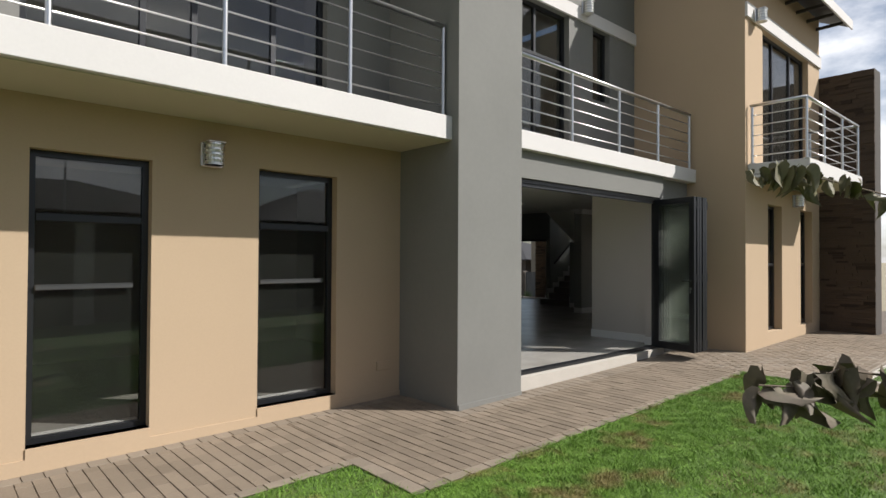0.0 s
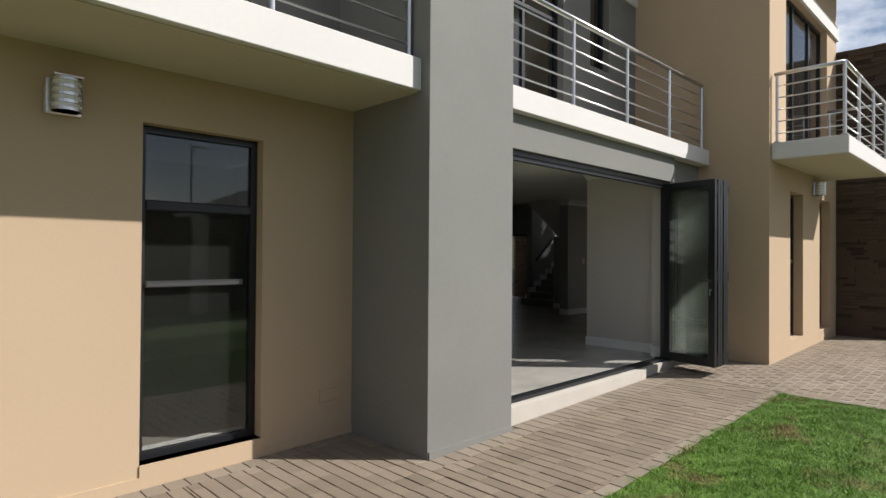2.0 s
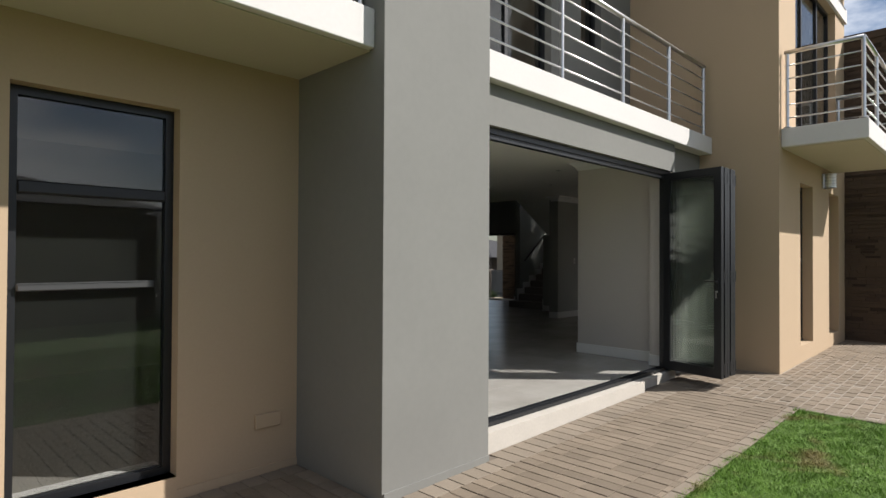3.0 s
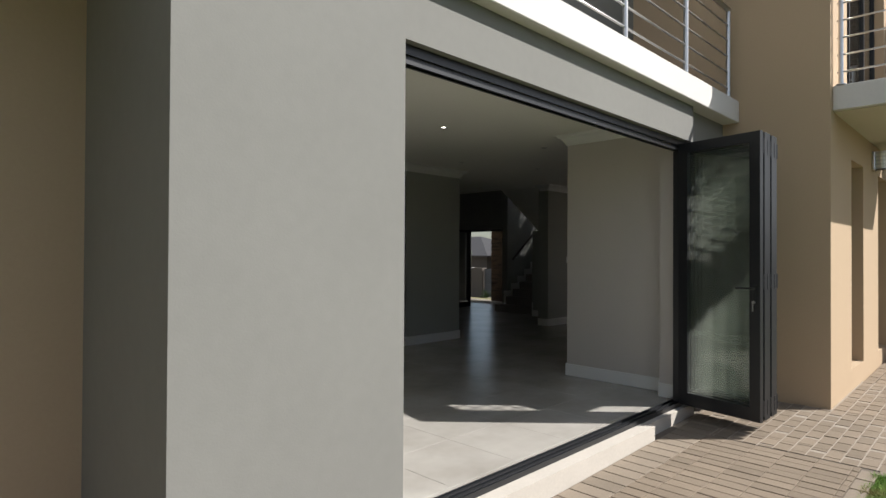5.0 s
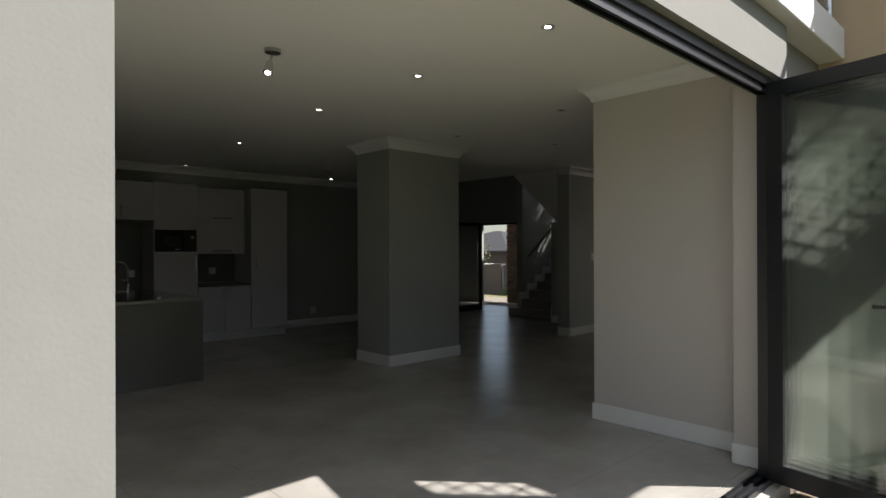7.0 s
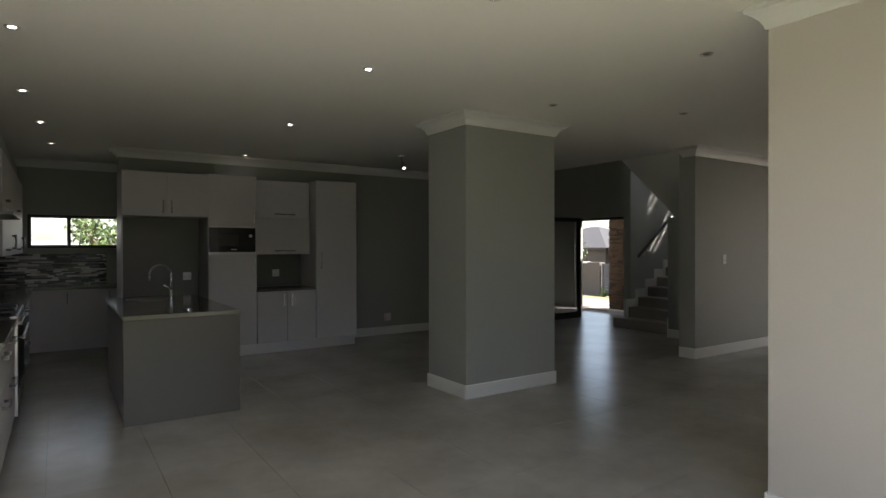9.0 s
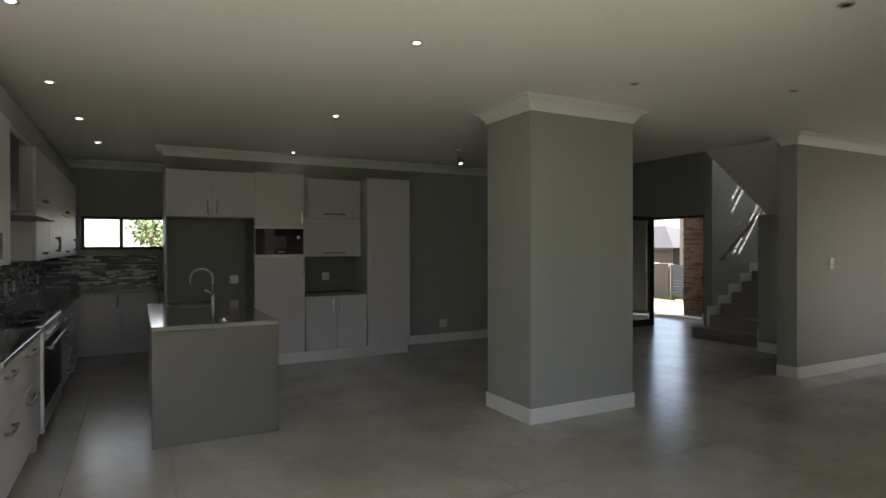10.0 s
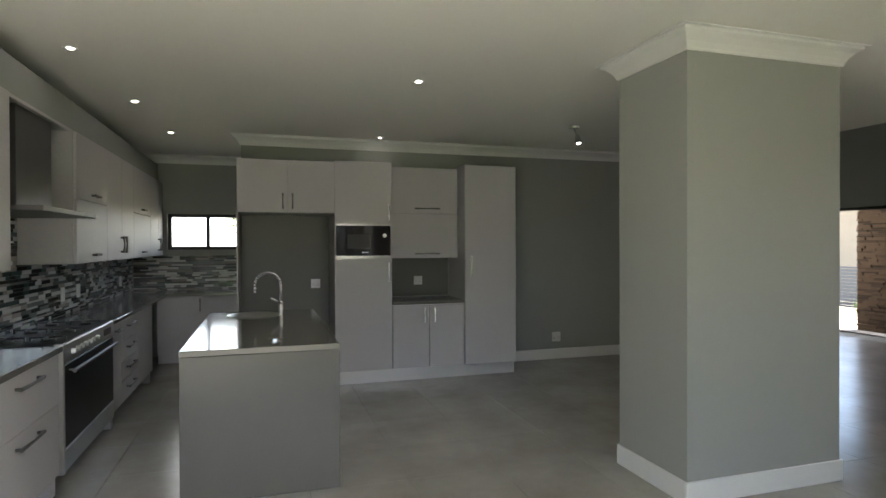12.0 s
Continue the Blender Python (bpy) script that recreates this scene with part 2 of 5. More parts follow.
def pierced(axis, u0, u1, v0, v1, z0, z1, holes=()):
    """A wall along an axis from u0 to u1, v0 to v1 thick, with rectangular holes (ua, ub, za, zb) through it."""
    us = sorted({u0, u1, *(h[k] for h in holes for k in (0, 1))})
    zs = sorted({z0, z1, *(h[k] for h in holes for k in (2, 3))})
    us, zs = [u for u in us if u0 <= u <= u1], [z for z in zs if z0 <= z <= z1]

    def solid(i, j):
        if not (0 <= i < len(us) - 1 and 0 <= j < len(zs) - 1):
            return False
        u, z = (us[i] + us[i + 1]) / 2, (zs[j] + zs[j + 1]) / 2
        return not any(h[0] < u < h[1] and h[2] < z < h[3] for h in holes)

    bm = bmesh.new()

    def face(*pts):
        bm.faces.new([bm.verts.new((u, v, z) if axis == "x" else (v, u, z)) for u, v, z in pts])

    for i in range(len(us) - 1):
        for j in range(len(zs) - 1):
            if not solid(i, j):
                continue
            a, b, c, d = us[i], us[i + 1], zs[j], zs[j + 1]
            face((a, v0, c), (b, v0, c), (b, v0, d), (a, v0, d))
            face((a, v1, c), (a, v1, d), (b, v1, d), (b, v1, c))
            if not solid(i - 1, j):
                face((a, v0, c), (a, v0, d), (a, v1, d), (a, v1, c))
            if not solid(i + 1, j):
                face((b, v0, c), (b, v1, c), (b, v1, d), (b, v0, d))
            if not solid(i, j - 1):
                face((a, v0, c), (a, v1, c), (b, v1, c), (b, v0, c))
            if not solid(i, j + 1):
                face((a, v0, d), (b, v0, d), (b, v1, d), (a, v1, d))
    bmesh.ops.remove_doubles(bm, verts=bm.verts, dist=1e-5)
    return bm


CEIL_Z = 2.65


def ground_at(x):
    """The paving falls a little towards the near end of the house."""
    return -0.255 + 0.018 * max(-8.0, min(x, 12.0))


# ---- the house: facade ----
X_PIL0, X_PIL1, Y_PIL = 3.83, 4.835, 4.235
Y_LEFT, Y_DOOR, Y_WING, X_WING, Y_UP = 5.22, 4.44, 3.51, 9.45, 5.45
structure("wall_left_lower", pierced("x", -6, X_PIL0, Y_LEFT, Y_LEFT + 0.25, -0.4, 2.7, [(0.295, 1.155, -0.06, 2.22), (2.11, 2.98, -0.06, 2.25), (-1.6, -0.72, -0.06, 2.23)]),
          BEIGE, "beige plastered ground-floor wall with tall windows", "wall")
structure("pillar", boxes((X_PIL0, Y_PIL, -0.4, X_PIL1, 5.47, 6.5)), GREY, "tall smooth grey plastered pillar beside the folding door", "pillar")
structure("pillar_plinth", boxes((X_PIL0 + 0.01, Y_PIL - 0.012, -0.4, X_PIL1, Y_PIL, -0.13)), GREY, "thin grey plaster plinth at the pillar foot", "plinth")
structure("wall_plinth", boxes((-6, Y_LEFT - 0.012, -0.4, -1.6, Y_LEFT, -0.14), (-0.72, Y_LEFT - 0.012, -0.4, 0.295, Y_LEFT, -0.14), (1.155, Y_LEFT - 0.012, -0.4, 2.11, Y_LEFT, -0.14), (2.98, Y_LEFT - 0.012, -0.4, X_PIL0, Y_LEFT, -0.14)), BEIGE, "thin beige plaster plinth on the wall", "plinth")
structure("wall_door_side", boxes((8.47, Y_DOOR + 0.02, -0.4, X_WING, Y_DOOR + 0.24, 2.69)), GREY, "grey plastered wall beside the folding door", "wall")
structure("beam", boxes((X_PIL1, 4.385, 2.362, 8.47, Y_DOOR + 0.14, 2.69)), GREY, "grey plastered beam over the folding door", "beam")
structure("wall_left_upper", pierced("x", -6, X_PIL0, Y_UP, Y_UP + 0.25, 2.7, 6.4, [(0.24, 2.98, 2.88, 5.25)]), GREY, "grey plastered upper wall behind the balcony", "wall")
structure("wall_mid_upper", pierced("x", X_PIL1, X_WING, Y_UP, Y_UP + 0.25, 2.7, 6.6, [(5.0, 7.43, 2.92, 5.33), (8.1, 8.62, 4.1, 5.33)]), GREY, "grey plastered upper wall with windows", "wall")
structure("wall_wing_front", pierced("x", X_WING, 13.3, Y_WING, Y_WING + 0.25, -0.4, 6.3, [(10.42, 11.1, 0.15, 2.34), (12.1, 12.8, 0.15, 2.34), (10.2, 12.6, 2.93, 5.3)]),
          BEIGE, "beige plastered wing wall with narrow windows", "wall")
structure("wall_wing_side", boxes((X_WING, Y_WING + 0.25, -0.4, X_WING + 0.25, 5.7, 6.3)), BEIGE, "beige plastered side wall of the wing", "wall")
structure("balcony_slab_left", boxes((-6, 4.33, 2.635, X_PIL0, Y_UP, 2.885), bevel=0.006), WHITE_OUT, "white plastered balcony slab edge", "balcony")
structure("balcony_soffit_left", boxes((-6, 4.38, 2.627, X_PIL0, Y_LEFT, 2.633)), SOFFIT, "cream painted underside of the balcony", "soffit")
structure("balcony_slab_middle", boxes((X_PIL1, 4.3, 2.69, X_WING, Y_UP, 2.91), bevel=0.006), WHITE_OUT, "white plastered balcony slab edge over the door", "balcony")
structure("balcony_slab_wing", boxes((9.54, 2.63, 2.695, 12.55, Y_WING, 2.925), bevel=0.006), WHITE_OUT, "white plastered small balcony slab", "balcony")
structure("balcony_soffit_wing", boxes((9.59, 2.68, 2.687, 12.5, Y_WING, 2.693)), SOFFIT, "cream painted underside of the small balcony", "soffit")
# unseen slab, added to keep sky light off the upper wall and glass
structure("balcony_roof_left", boxes((-0.3, 4.1, 5.45, X_PIL0, Y_UP, 5.6)), SOFFIT, "unseen slab added to shade the upper balcony", "balcony roof")
structure("band_middle", boxes((X_PIL1, Y_UP - 0.04, 5.33, X_WING, Y_UP, 5.54)), WHITE_OUT, "white plaster band on the grey upper wall", "trim")
structure("band_wing", boxes((X_WING, Y_WING - 0.04, 5.3, 13.3, Y_WING, 5.53)), WHITE_OUT, "white plaster band on the wing", "trim")


def roof_slab(name, x0, x1, y0, y1, z, rise):
    roof = thing(name, x0, y0, z, "dark tiled roof with wooden eaves and a white gutter edge", "roof", kind="structure")
    bm = bmesh.new()
    v = [bm.verts.new(p) for p in ((x0, y0, z), (x1, y0, z), (x1, y1, z + rise), (x0, y1, z + rise), (x0, y0, z + 0.1), (x1, y0, z + 0.1), (x1, y1, z + rise + 0.1), (x0, y1, z + rise + 0.1))]
    for f in ((0, 3, 2, 1), (4, 5, 6, 7), (0, 1, 5, 4), (1, 2, 6, 5), (2, 3, 7, 6), (3, 0, 4, 7)):
        bm.faces.new([v[k] for k in f])
    part("roof_deck", bm, FASCIA, roof, "dark underside of the eaves")
    part("fascia", boxes((x0, y0 - 0.03, z - 0.04, x1 + 0.03, y0, z + 0.14), (x0, y0 + 0.001, z - 0.04, x0 + 0.03, y0 + 0.02, z + 0.14)), WHITE_OUT, roof, "white gutter edge")
    for k in range(int((x1 - x0) / 0.6) + 1):
        part("rafter", boxes((x0 + 0.6 * k, y0 + 0.02, z - 0.06, x0 + 0.6 * k + 0.04, y0 + 0.5, z - 0.005)), FASCIA, roof)
    return roof


roof_slab("roof_wing", 8.9, 13.6, 3.03, 8.0, 6.1, 2.4)

# stone fin wall beyond the wing
X_STONE = 13.3


def ledge_wall(name, mat, axis, u0, u1, v, out, z0, z1, label, seed, skip=(), depth=0.4, row=0.055):
    """A wall faced with thin uneven ledge stones, real pieces in courses. out: -1 or 1, the side that the stones face."""
    rng = random.Random(seed)
    rows = []
    z = z0
    while z < z1 - 0.01:
        h = min(row * rng.uniform(0.6, 1.3), z1 - z)
        u = u0
        while u < u1 - 0.005:
            w = min(rng.uniform(0.12, 0.42), u1 - u)
            if not any(s[0] < u + w / 2 < s[1] and s[2] < z + h / 2 < s[3] for s in skip):
                d = v + out * rng.uniform(0.02, 0.055)
                a, b = sorted((v, d))
                rows.append((u + 0.0015, a, z + 0.002, u + w - 0.0015, b, z + h - 0.002) if axis == "x" else (a, u + 0.0015, z + 0.002, b, u + w - 0.0015, z + h - 0.002))
            u += w
        z += h
    back = thing(name, *((u0, v, z0) if axis == "x" else (v, u0, z0)), label, "stone wall", kind="structure")
    core = sorted((v, v - out * depth))
    holes = [(s[0], s[1], s[2], s[3]) for s in skip]
    part("core", pierced(axis, u0, u1, core[0], core[1], z0, z1, holes), MORTAR, back)
    pick = set(rng.sample(range(len(rows)), min(280, len(rows))))
    rest = bmesh.new()
    for k, r in enumerate(rows):
        if k in pick:
            part("ledge_stone", boxes(r), mat, back)
        else:
            box(rest, *r)
    if rest.verts:
        tagged(part("ledge_stones", rest, mat, back), kind="stuff")
    else:
        rest.free()
    return back


# ---- windows, railings, outside fittings ----
def frame_bm(axis, u0, u1, v0, v1, z0, z1, w):
    """Four members of a rectangular frame in a wall plane."""
    bm = bmesh.new()
    for a, b, c, d in ((u0, u0 + w, z0, z1), (u1 - w, u1, z0, z1), (u0 + w, u1 - w, z0, z0 + w), (u0 + w, u1 - w, z1 - w, z1)):
        if axis == "x":
            box(bm, a, v0, c, b, v1, d)
        else:
            box(bm, v0, a, c, v1, b, d)
    return bm


def flat(axis, u0, u1, v0, v1, z0, z1, bevel=0.0):
    return boxes((u0, v0, z0, u1, v1, z1) if axis == "x" else (v0, u0, z0, v1, u1, z1), bevel=bevel)


def window(name, axis, u0, u1, v, z0, z1, label, mullions=(), transoms=(), pane=GLASS_DARK, w=0.05, sill=None):
    win = thing(name, *((u0, v, z0) if axis == "x" else (v, u0, z0)), label, "window", kind="structure")
    part("window_frame", frame_bm(axis, u0, u1, v, v + 0.06, z0, z1, w), ALU, win)
    for m in mullions:
        part("mullion", flat(axis, m - w / 2, m + w / 2, v + 0.002, v + 0.058, z0 + w, z1 - w), ALU, win)
    for z, h in transoms:
        part("transom", flat(axis, u0 + w, u1 - w, v - 0.012, v + 0.05, z - h / 2, z + h / 2, 0.008), ALU, win)
    us = [u0 + w, *mullions, u1 - w]
    zs = [z0 + w, *(z for z, h in transoms), z1 - w]
    for a, b in zip(us, us[1:]):
        for c, d in zip(zs, zs[1:]):
            p = part("pane", flat(axis, a, b, v + 0.025, v + 0.031, c, d), pane, win)
            p.visible_shadow = False
    if sill:
        part("window_sill", flat(axis, u0 - 0.0, u1, sill[0], sill[1], sill[2], sill[3]), sill[4], win)
    return win


for k, (a, b, top) in enumerate(((-1.6, -0.72, 2.23), (0.295, 1.155, 2.22), (2.11, 2.98, 2.25))):
    window("window_%d" % (k + 1), "x", a, b, Y_LEFT + 0.1, -0.062, top, "tall dark-framed tinted window with a top light", transoms=((1.70, 0.07),))
    rail = thing("safety_rail", a + 0.05, Y_LEFT + 0.07, 1.12, "grey aluminium safety rail across the tall window", "safety rail", "window safety rails")
    part("bar", boxes((a + 0.051, Y_LEFT + 0.072, 1.125, b - 0.12, Y_LEFT + 0.098, 1.17), bevel=0.007), RAIL_GREY, rail)
    part("lip", boxes((a + 0.051, Y_LEFT + 0.068, 1.164, b - 0.12, Y_LEFT + 0.0715, 1.17)), RAIL_GREY, rail)
    w = thing("window_ledge", a, Y_LEFT, -0.1, "beige plaster ledge under the tall window", "window sill", kind="structure")
    part("ledge", boxes((a, Y_LEFT - 0.012, -0.4, b, Y_LEFT + 0.2, -0.06)), BEIGE, w)
    part("track", boxes((a + 0.05, Y_LEFT + 0.165, -0.06, b - 0.05, Y_LEFT + 0.24, -0.008)), TRIM_WHITE, w, "pale inner window track")
window("window_4", "x", 0.24, 2.98, Y_UP + 0.1, 2.88, 5.25, "dark-framed sliding balcony door", mullions=(1.15, 1.6, 2.4))
window("window_5", "x", 5.0, 7.43, Y_UP + 0.1, 2.92, 5.33, "dark-framed glazed balcony door with opening lights", mullions=(5.9, 6.68), transoms=((4.55, 0.06),))
window("window_6", "x", 8.1, 8.62, Y_UP + 0.1, 4.1, 5.33, "small dark slot window", transoms=())
window("window_7", "x", 10.2, 12.6, Y_WING + 0.1, 2.93, 5.3, "dark-framed glazed door on the small balcony", mullions=(10.95, 11.85))
window("window_8", "x", 10.42, 11.1, Y_WING + 0.13, 0.15, 2.34, "narrow tall dark-framed window", transoms=((1.3, 0.05),))
window("window_9", "x", 12.1, 12.8, Y_WING + 0.13, 0.15, 2.34, "narrow tall dark-framed window", transoms=((1.3, 0.05),))

# dim rooms behind the windows
structure("room_left_shell", boxes((-6, 9.2, -0.1, 4.6, 9.3, 2.6), (-6.1, 5.47, -0.1, -6, 9.3, 2.6), (4.6, 5.47, -0.1, 4.7, 9.3, 2.6)), DARK_ROOM, "dim plain room walls", "wall")
structure("room_left_floor", boxes((-6, 5.47, -0.3, 4.6, 9.3, -0.05)), GROUT, "dim tiled room floor", "floor")
structure("upper_floor", boxes((-6, Y_UP + 0.01, 2.68, 12.3, 14.5, 2.86)), DARK_ROOM, "upper storey floor slab", "floor")
structure("upper_rooms", boxes((-6, 9.0, 2.86, 16, 9.1, 6.2), (-6, 5.7, 6.4, 9.7, 14.5, 6.5), (4.6, 5.7, 2.91, 4.7, 9.0, 6.2), (9.55, 5.71, 2.91, 9.65, 9.0, 6.2)), DARK_ROOM, "dim plain upper room walls", "wall")
structure("wing_room", boxes((9.7, 5.2, -0.1, 13.29, 5.3, 2.69), (9.7, 3.76, 2.7, 13.29, 5.7, 2.86), (9.7, 3.76, -0.12, 13.29, 5.3, -0.02), (13.2, 3.76, 2.86, 13.29, 9.0, 6.2)), DARK_ROOM, "dim plain wing room walls", "wall")


def railing(name, label, y_or_x, posts, z0, z1, start, end, axis="x", bars=5, group="balcony railings"):
    """Steel balcony railing: round posts, thin bars, a thicker top rail."""
    def at(u, z):
        return (u, y_or_x, z) if axis == "x" else (y_or_x, u, z)
    r = thing(name, *at(start, z0), label, "railing", group)
    for u in posts:
        bm = bmesh.new()
        rod(bm, at(u, z0), at(u, z1), 0.021, 12)
        rod(bm, at(u, z0), at(u, z0 + 0.008), 0.045, 14)
        part("post", bm, STEEL, r, smooth=False)
    step = (z1 - z0) / (bars + 0.75)
    for k in range(bars):
        bm = bmesh.new()
        z = z0 + step * (0.75 + k)
        rod(bm, at(start, z), at(end, z), 0.0085, 8)
        part("bar", bm, STEEL, r, smooth=True)
    bm = bmesh.new()
    rod(bm, at(start, z1), at(end, z1), 0.026, 14)
    part("top_rail", bm, STEEL, r, smooth=True)
    return r


railing("balcony_railing", "brushed steel balcony railing on the white slab", 4.44, [-3.19, -2.03, -0.86, 0.3, 1.465, 2.63, 3.79], 2.885, 3.86, -6, 3.79)
railing("balcony_railing", "brushed steel balcony railing over the folding door", 4.37, [4.88, 6.0, 7.14, 8.27, 9.34], 2.91, 3.84, 4.84, 9.36)
railing("balcony_railing", "brushed steel railing of the small balcony", 2.68, [9.57, 10.43, 11.46, 12.48], 2.93, 3.86, 9.57, 12.48)
railing("balcony_railing", "short brushed steel side railing of the small balcony", 9.57, [3.45], 2.93, 3.86, 2.68, 3.48, axis="y")
railing("balcony_railing", "short brushed steel side railing of the small balcony", 12.48, [3.45], 2.93, 3.86, 2.68, 3.48, axis="y")


def wall_lamp(x, y, z, label):
    lamp = thing("wall_lamp", x, y, z, label, "wall lamp", "outside wall lamps")
    part("back_plate", boxes((x - 0.1, y - 0.03, z - 0.11, x + 0.1, y, z + 0.11), bevel=0.008), STEEL, lamp)
    bm = bmesh.new()
    rod(bm, (x, y - 0.085, z - 0.1), (x, y - 0.085, z + 0.1), 0.074, 20)
    part("lens", bm, LENS, lamp, "frosted white lens", smooth=False)
    for k in range(5):
        bm = bmesh.new()
        rod(bm, (x, y - 0.085, z - 0.1 + 0.045 * k), (x, y - 0.085, z - 0.082 + 0.045 * k), 0.083, 20)
        part("louvre", bm, STEEL, lamp)
    part("cap", boxes((x - 0.078, y - 0.165, z + 0.1, x + 0.078, y - 0.031, z + 0.112), bevel=0.004), STEEL, lamp)
    return lamp


wall_lamp(1.65, Y_LEFT, 2.32, "steel louvred bulkhead lamp on the beige wall")
wall_lamp(7.8, Y_UP - 0.04, 5.53, "steel louvred bulkhead lamp on the grey upper wall")
wall_lamp(9.81, Y_WING - 0.04, 5.37, "steel louvred bulkhead lamp high on the wing")
wall_lamp(11.75, Y_WING, 2.48, "steel louvred bulkhead lamp under the small balcony")
plate = thing("access_plate", 3.62, Y_LEFT, 0.135, "beige painted cover plate low on the wall", "cover plate")
part("plate", boxes((3.5, Y_LEFT - 0.022, 0.125, 3.69, Y_LEFT, 0.225), bevel=0.004), BEIGE, plate)

# ---- folding door ----
frame_d = thing("door_1", X_PIL1, Y_DOOR, 0, "dark aluminium frame and tracks of the open folding door", "door frame", kind="structure")
part("head_track", boxes((X_PIL1, Y_DOOR - 0.01, 2.31, 8.468, Y_DOOR + 0.07, 2.36), (X_PIL1, Y_DOOR + 0.005, 2.27, 8.468, Y_DOOR + 0.02, 2.31), (X_PIL1, Y_DOOR + 0.045, 2.27, 8.468, Y_DOOR + 0.06, 2.31)), ALU, frame_d)
part("sill_track", boxes((X_PIL1, Y_DOOR - 0.02, -0.012, 8.468, Y_DOOR + 0.08, 0.006), (X_PIL1, Y_DOOR - 0.02, 0.006, 8.468, Y_DOOR - 0.008, 0.022), (X_PIL1, Y_DOOR + 0.024, 0.006, 8.468, Y_DOOR + 0.036, 0.022), (X_PIL1, Y_DOOR + 0.068, 0.006, 8.468, Y_DOOR + 0.08, 0.026)), ALU, frame_d)
part("jamb", boxes((8.31, Y_DOOR - 0.01, 0.006, 8.466, Y_DOOR + 0.06, 2.27)), ALU, frame_d)
part("jamb", boxes((X_PIL1, Y_DOOR - 0.01, 0.006, X_PIL1 + 0.04, Y_DOOR + 0.07, 2.27)), ALU, frame_d)

fold = thing("folding_door", 8.1, 4.0, 0, "dark aluminium folding glass door folded open against its jamb", "folding door")
LEAF_W, LEAF_Z0, LEAF_Z1 = 0.72, 0.015, 2.32


def leaf(m, handle):
    """One glazed leaf, built along -y from its hinge, then turned into place."""
    def placed(bm):
        bmesh.ops.transform(bm, matrix=m, verts=bm.verts)
        return bm
    bm = bmesh.new()
    t, s = 0.045, 0.085
    for a, b, c, d in ((-LEAF_W, -LEAF_W + s, LEAF_Z0, LEAF_Z1), (-s, 0, LEAF_Z0, LEAF_Z1), (-LEAF_W + s, -s, LEAF_Z0, LEAF_Z0 + 0.11), (-LEAF_W + s, -s, LEAF_Z1 - s, LEAF_Z1)):
        box(bm, 0, a, c, t, b, d)
    lf = part("leaf", placed(bm), ALU, fold)
    pane = part("pane", placed(boxes((t / 2 - 0.004, -LEAF_W + s - 0.005, LEAF_Z0 + 0.105, t / 2 + 0.004, -s + 0.005, LEAF_Z1 - s + 0.005))), GLASS_DUSTY, lf, "clear greenish glass pane")
    pane.visible_shadow = False
    for z in (0.12, 1.12, 2.2):
        b2 = bmesh.new()
        rod(b2, (t + 0.006, -LEAF_W + 0.01, z - 0.06), (t + 0.006, -LEAF_W + 0.01, z + 0.06), 0.014, 10)
        part("hinge", placed(b2), ALU, lf)
    if handle:
        b2 = bmesh.new()
        box(b2, -0.012, -LEAF_W + 0.03, 0.94, 0.0, -LEAF_W + 0.055, 1.1, bevel=0.003)
        rod(b2, (-0.01, -LEAF_W + 0.042, 1.07), (-0.05, -LEAF_W + 0.042, 1.07), 0.009, 10)
        rod(b2, (-0.05, -LEAF_W + 0.035, 1.07), (-0.05, -LEAF_W + 0.17, 1.07), 0.009, 10)
        part("handle", placed(b2), BLACK, lf, "black lever handle")
        b2 = bmesh.new()
        rod(b2, (-0.03, -LEAF_W + 0.042, 0.96), (0, -LEAF_W + 0.042, 0.96), 0.011, 10)
        box(b2, -0.034, -LEAF_W + 0.038, 0.89, -0.028, -LEAF_W + 0.047, 0.95)
        part("lock_key", placed(b2), STEEL, lf, "small steel lock with a key")


for k in range(5):
    tilt = (-12.0, -10.5, -11.0, -9.5, -10.0)[k]
    leaf(pose(8.262 + 0.083 * k, 4.43, 0, 0, 0, tilt), k == 0)

structure("step", boxes((X_PIL1, 4.32, -0.4, 7.55, Y_DOOR + 0.15, -0.014)), CONCRETE, "pale concrete door step", "step")
structure("step_end", boxes((7.55, 4.375, -0.4, 8.468, Y_DOOR + 0.15, -0.014)), CONCRETE, "pale concrete door step", "step")

# ---- inside: shell ----
X_K, Y_BACK, Y_WALL, X_FD, X_EDGE = 4.82, 14.25, 12.5, 15.6, 12.35
structure("floor", boxes((4.6, Y_DOOR + 0.15, -0.2, X_FD + 0.25, 16.2, -0.012)), GROUT, "large grey floor tiles with thin joints", "floor")
structure("wall_kitchen_left", boxes((4.6, 5.47, 0, X_K, Y_BACK + 0.25, CEIL_Z)), WALL_IN, "grey-green painted kitchen wall", "wall")
structure("wall_kitchen_window", pierced("x", X_K, 6.9, Y_BACK, Y_BACK + 0.25, 0, CEIL_Z, [(5.24, 6.75, 1.40, 1.88)]), WALL_IN, "grey-green kitchen wall with a strip window", "wall")
structure("wall_behind_cabinets", boxes((6.23, Y_WALL, 0, X_EDGE, Y_WALL + 0.2, CEIL_Z)), WALL_IN, "grey-green painted wall behind the tall cabinets", "wall")
structure("wall_kitchen_return", boxes((6.9, Y_WALL + 0.2, 0, 7.1, Y_BACK + 0.25, CEIL_Z)), WALL_IN, "grey-green painted wall", "wall")
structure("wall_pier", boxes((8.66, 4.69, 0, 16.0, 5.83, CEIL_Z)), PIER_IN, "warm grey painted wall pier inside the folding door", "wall")
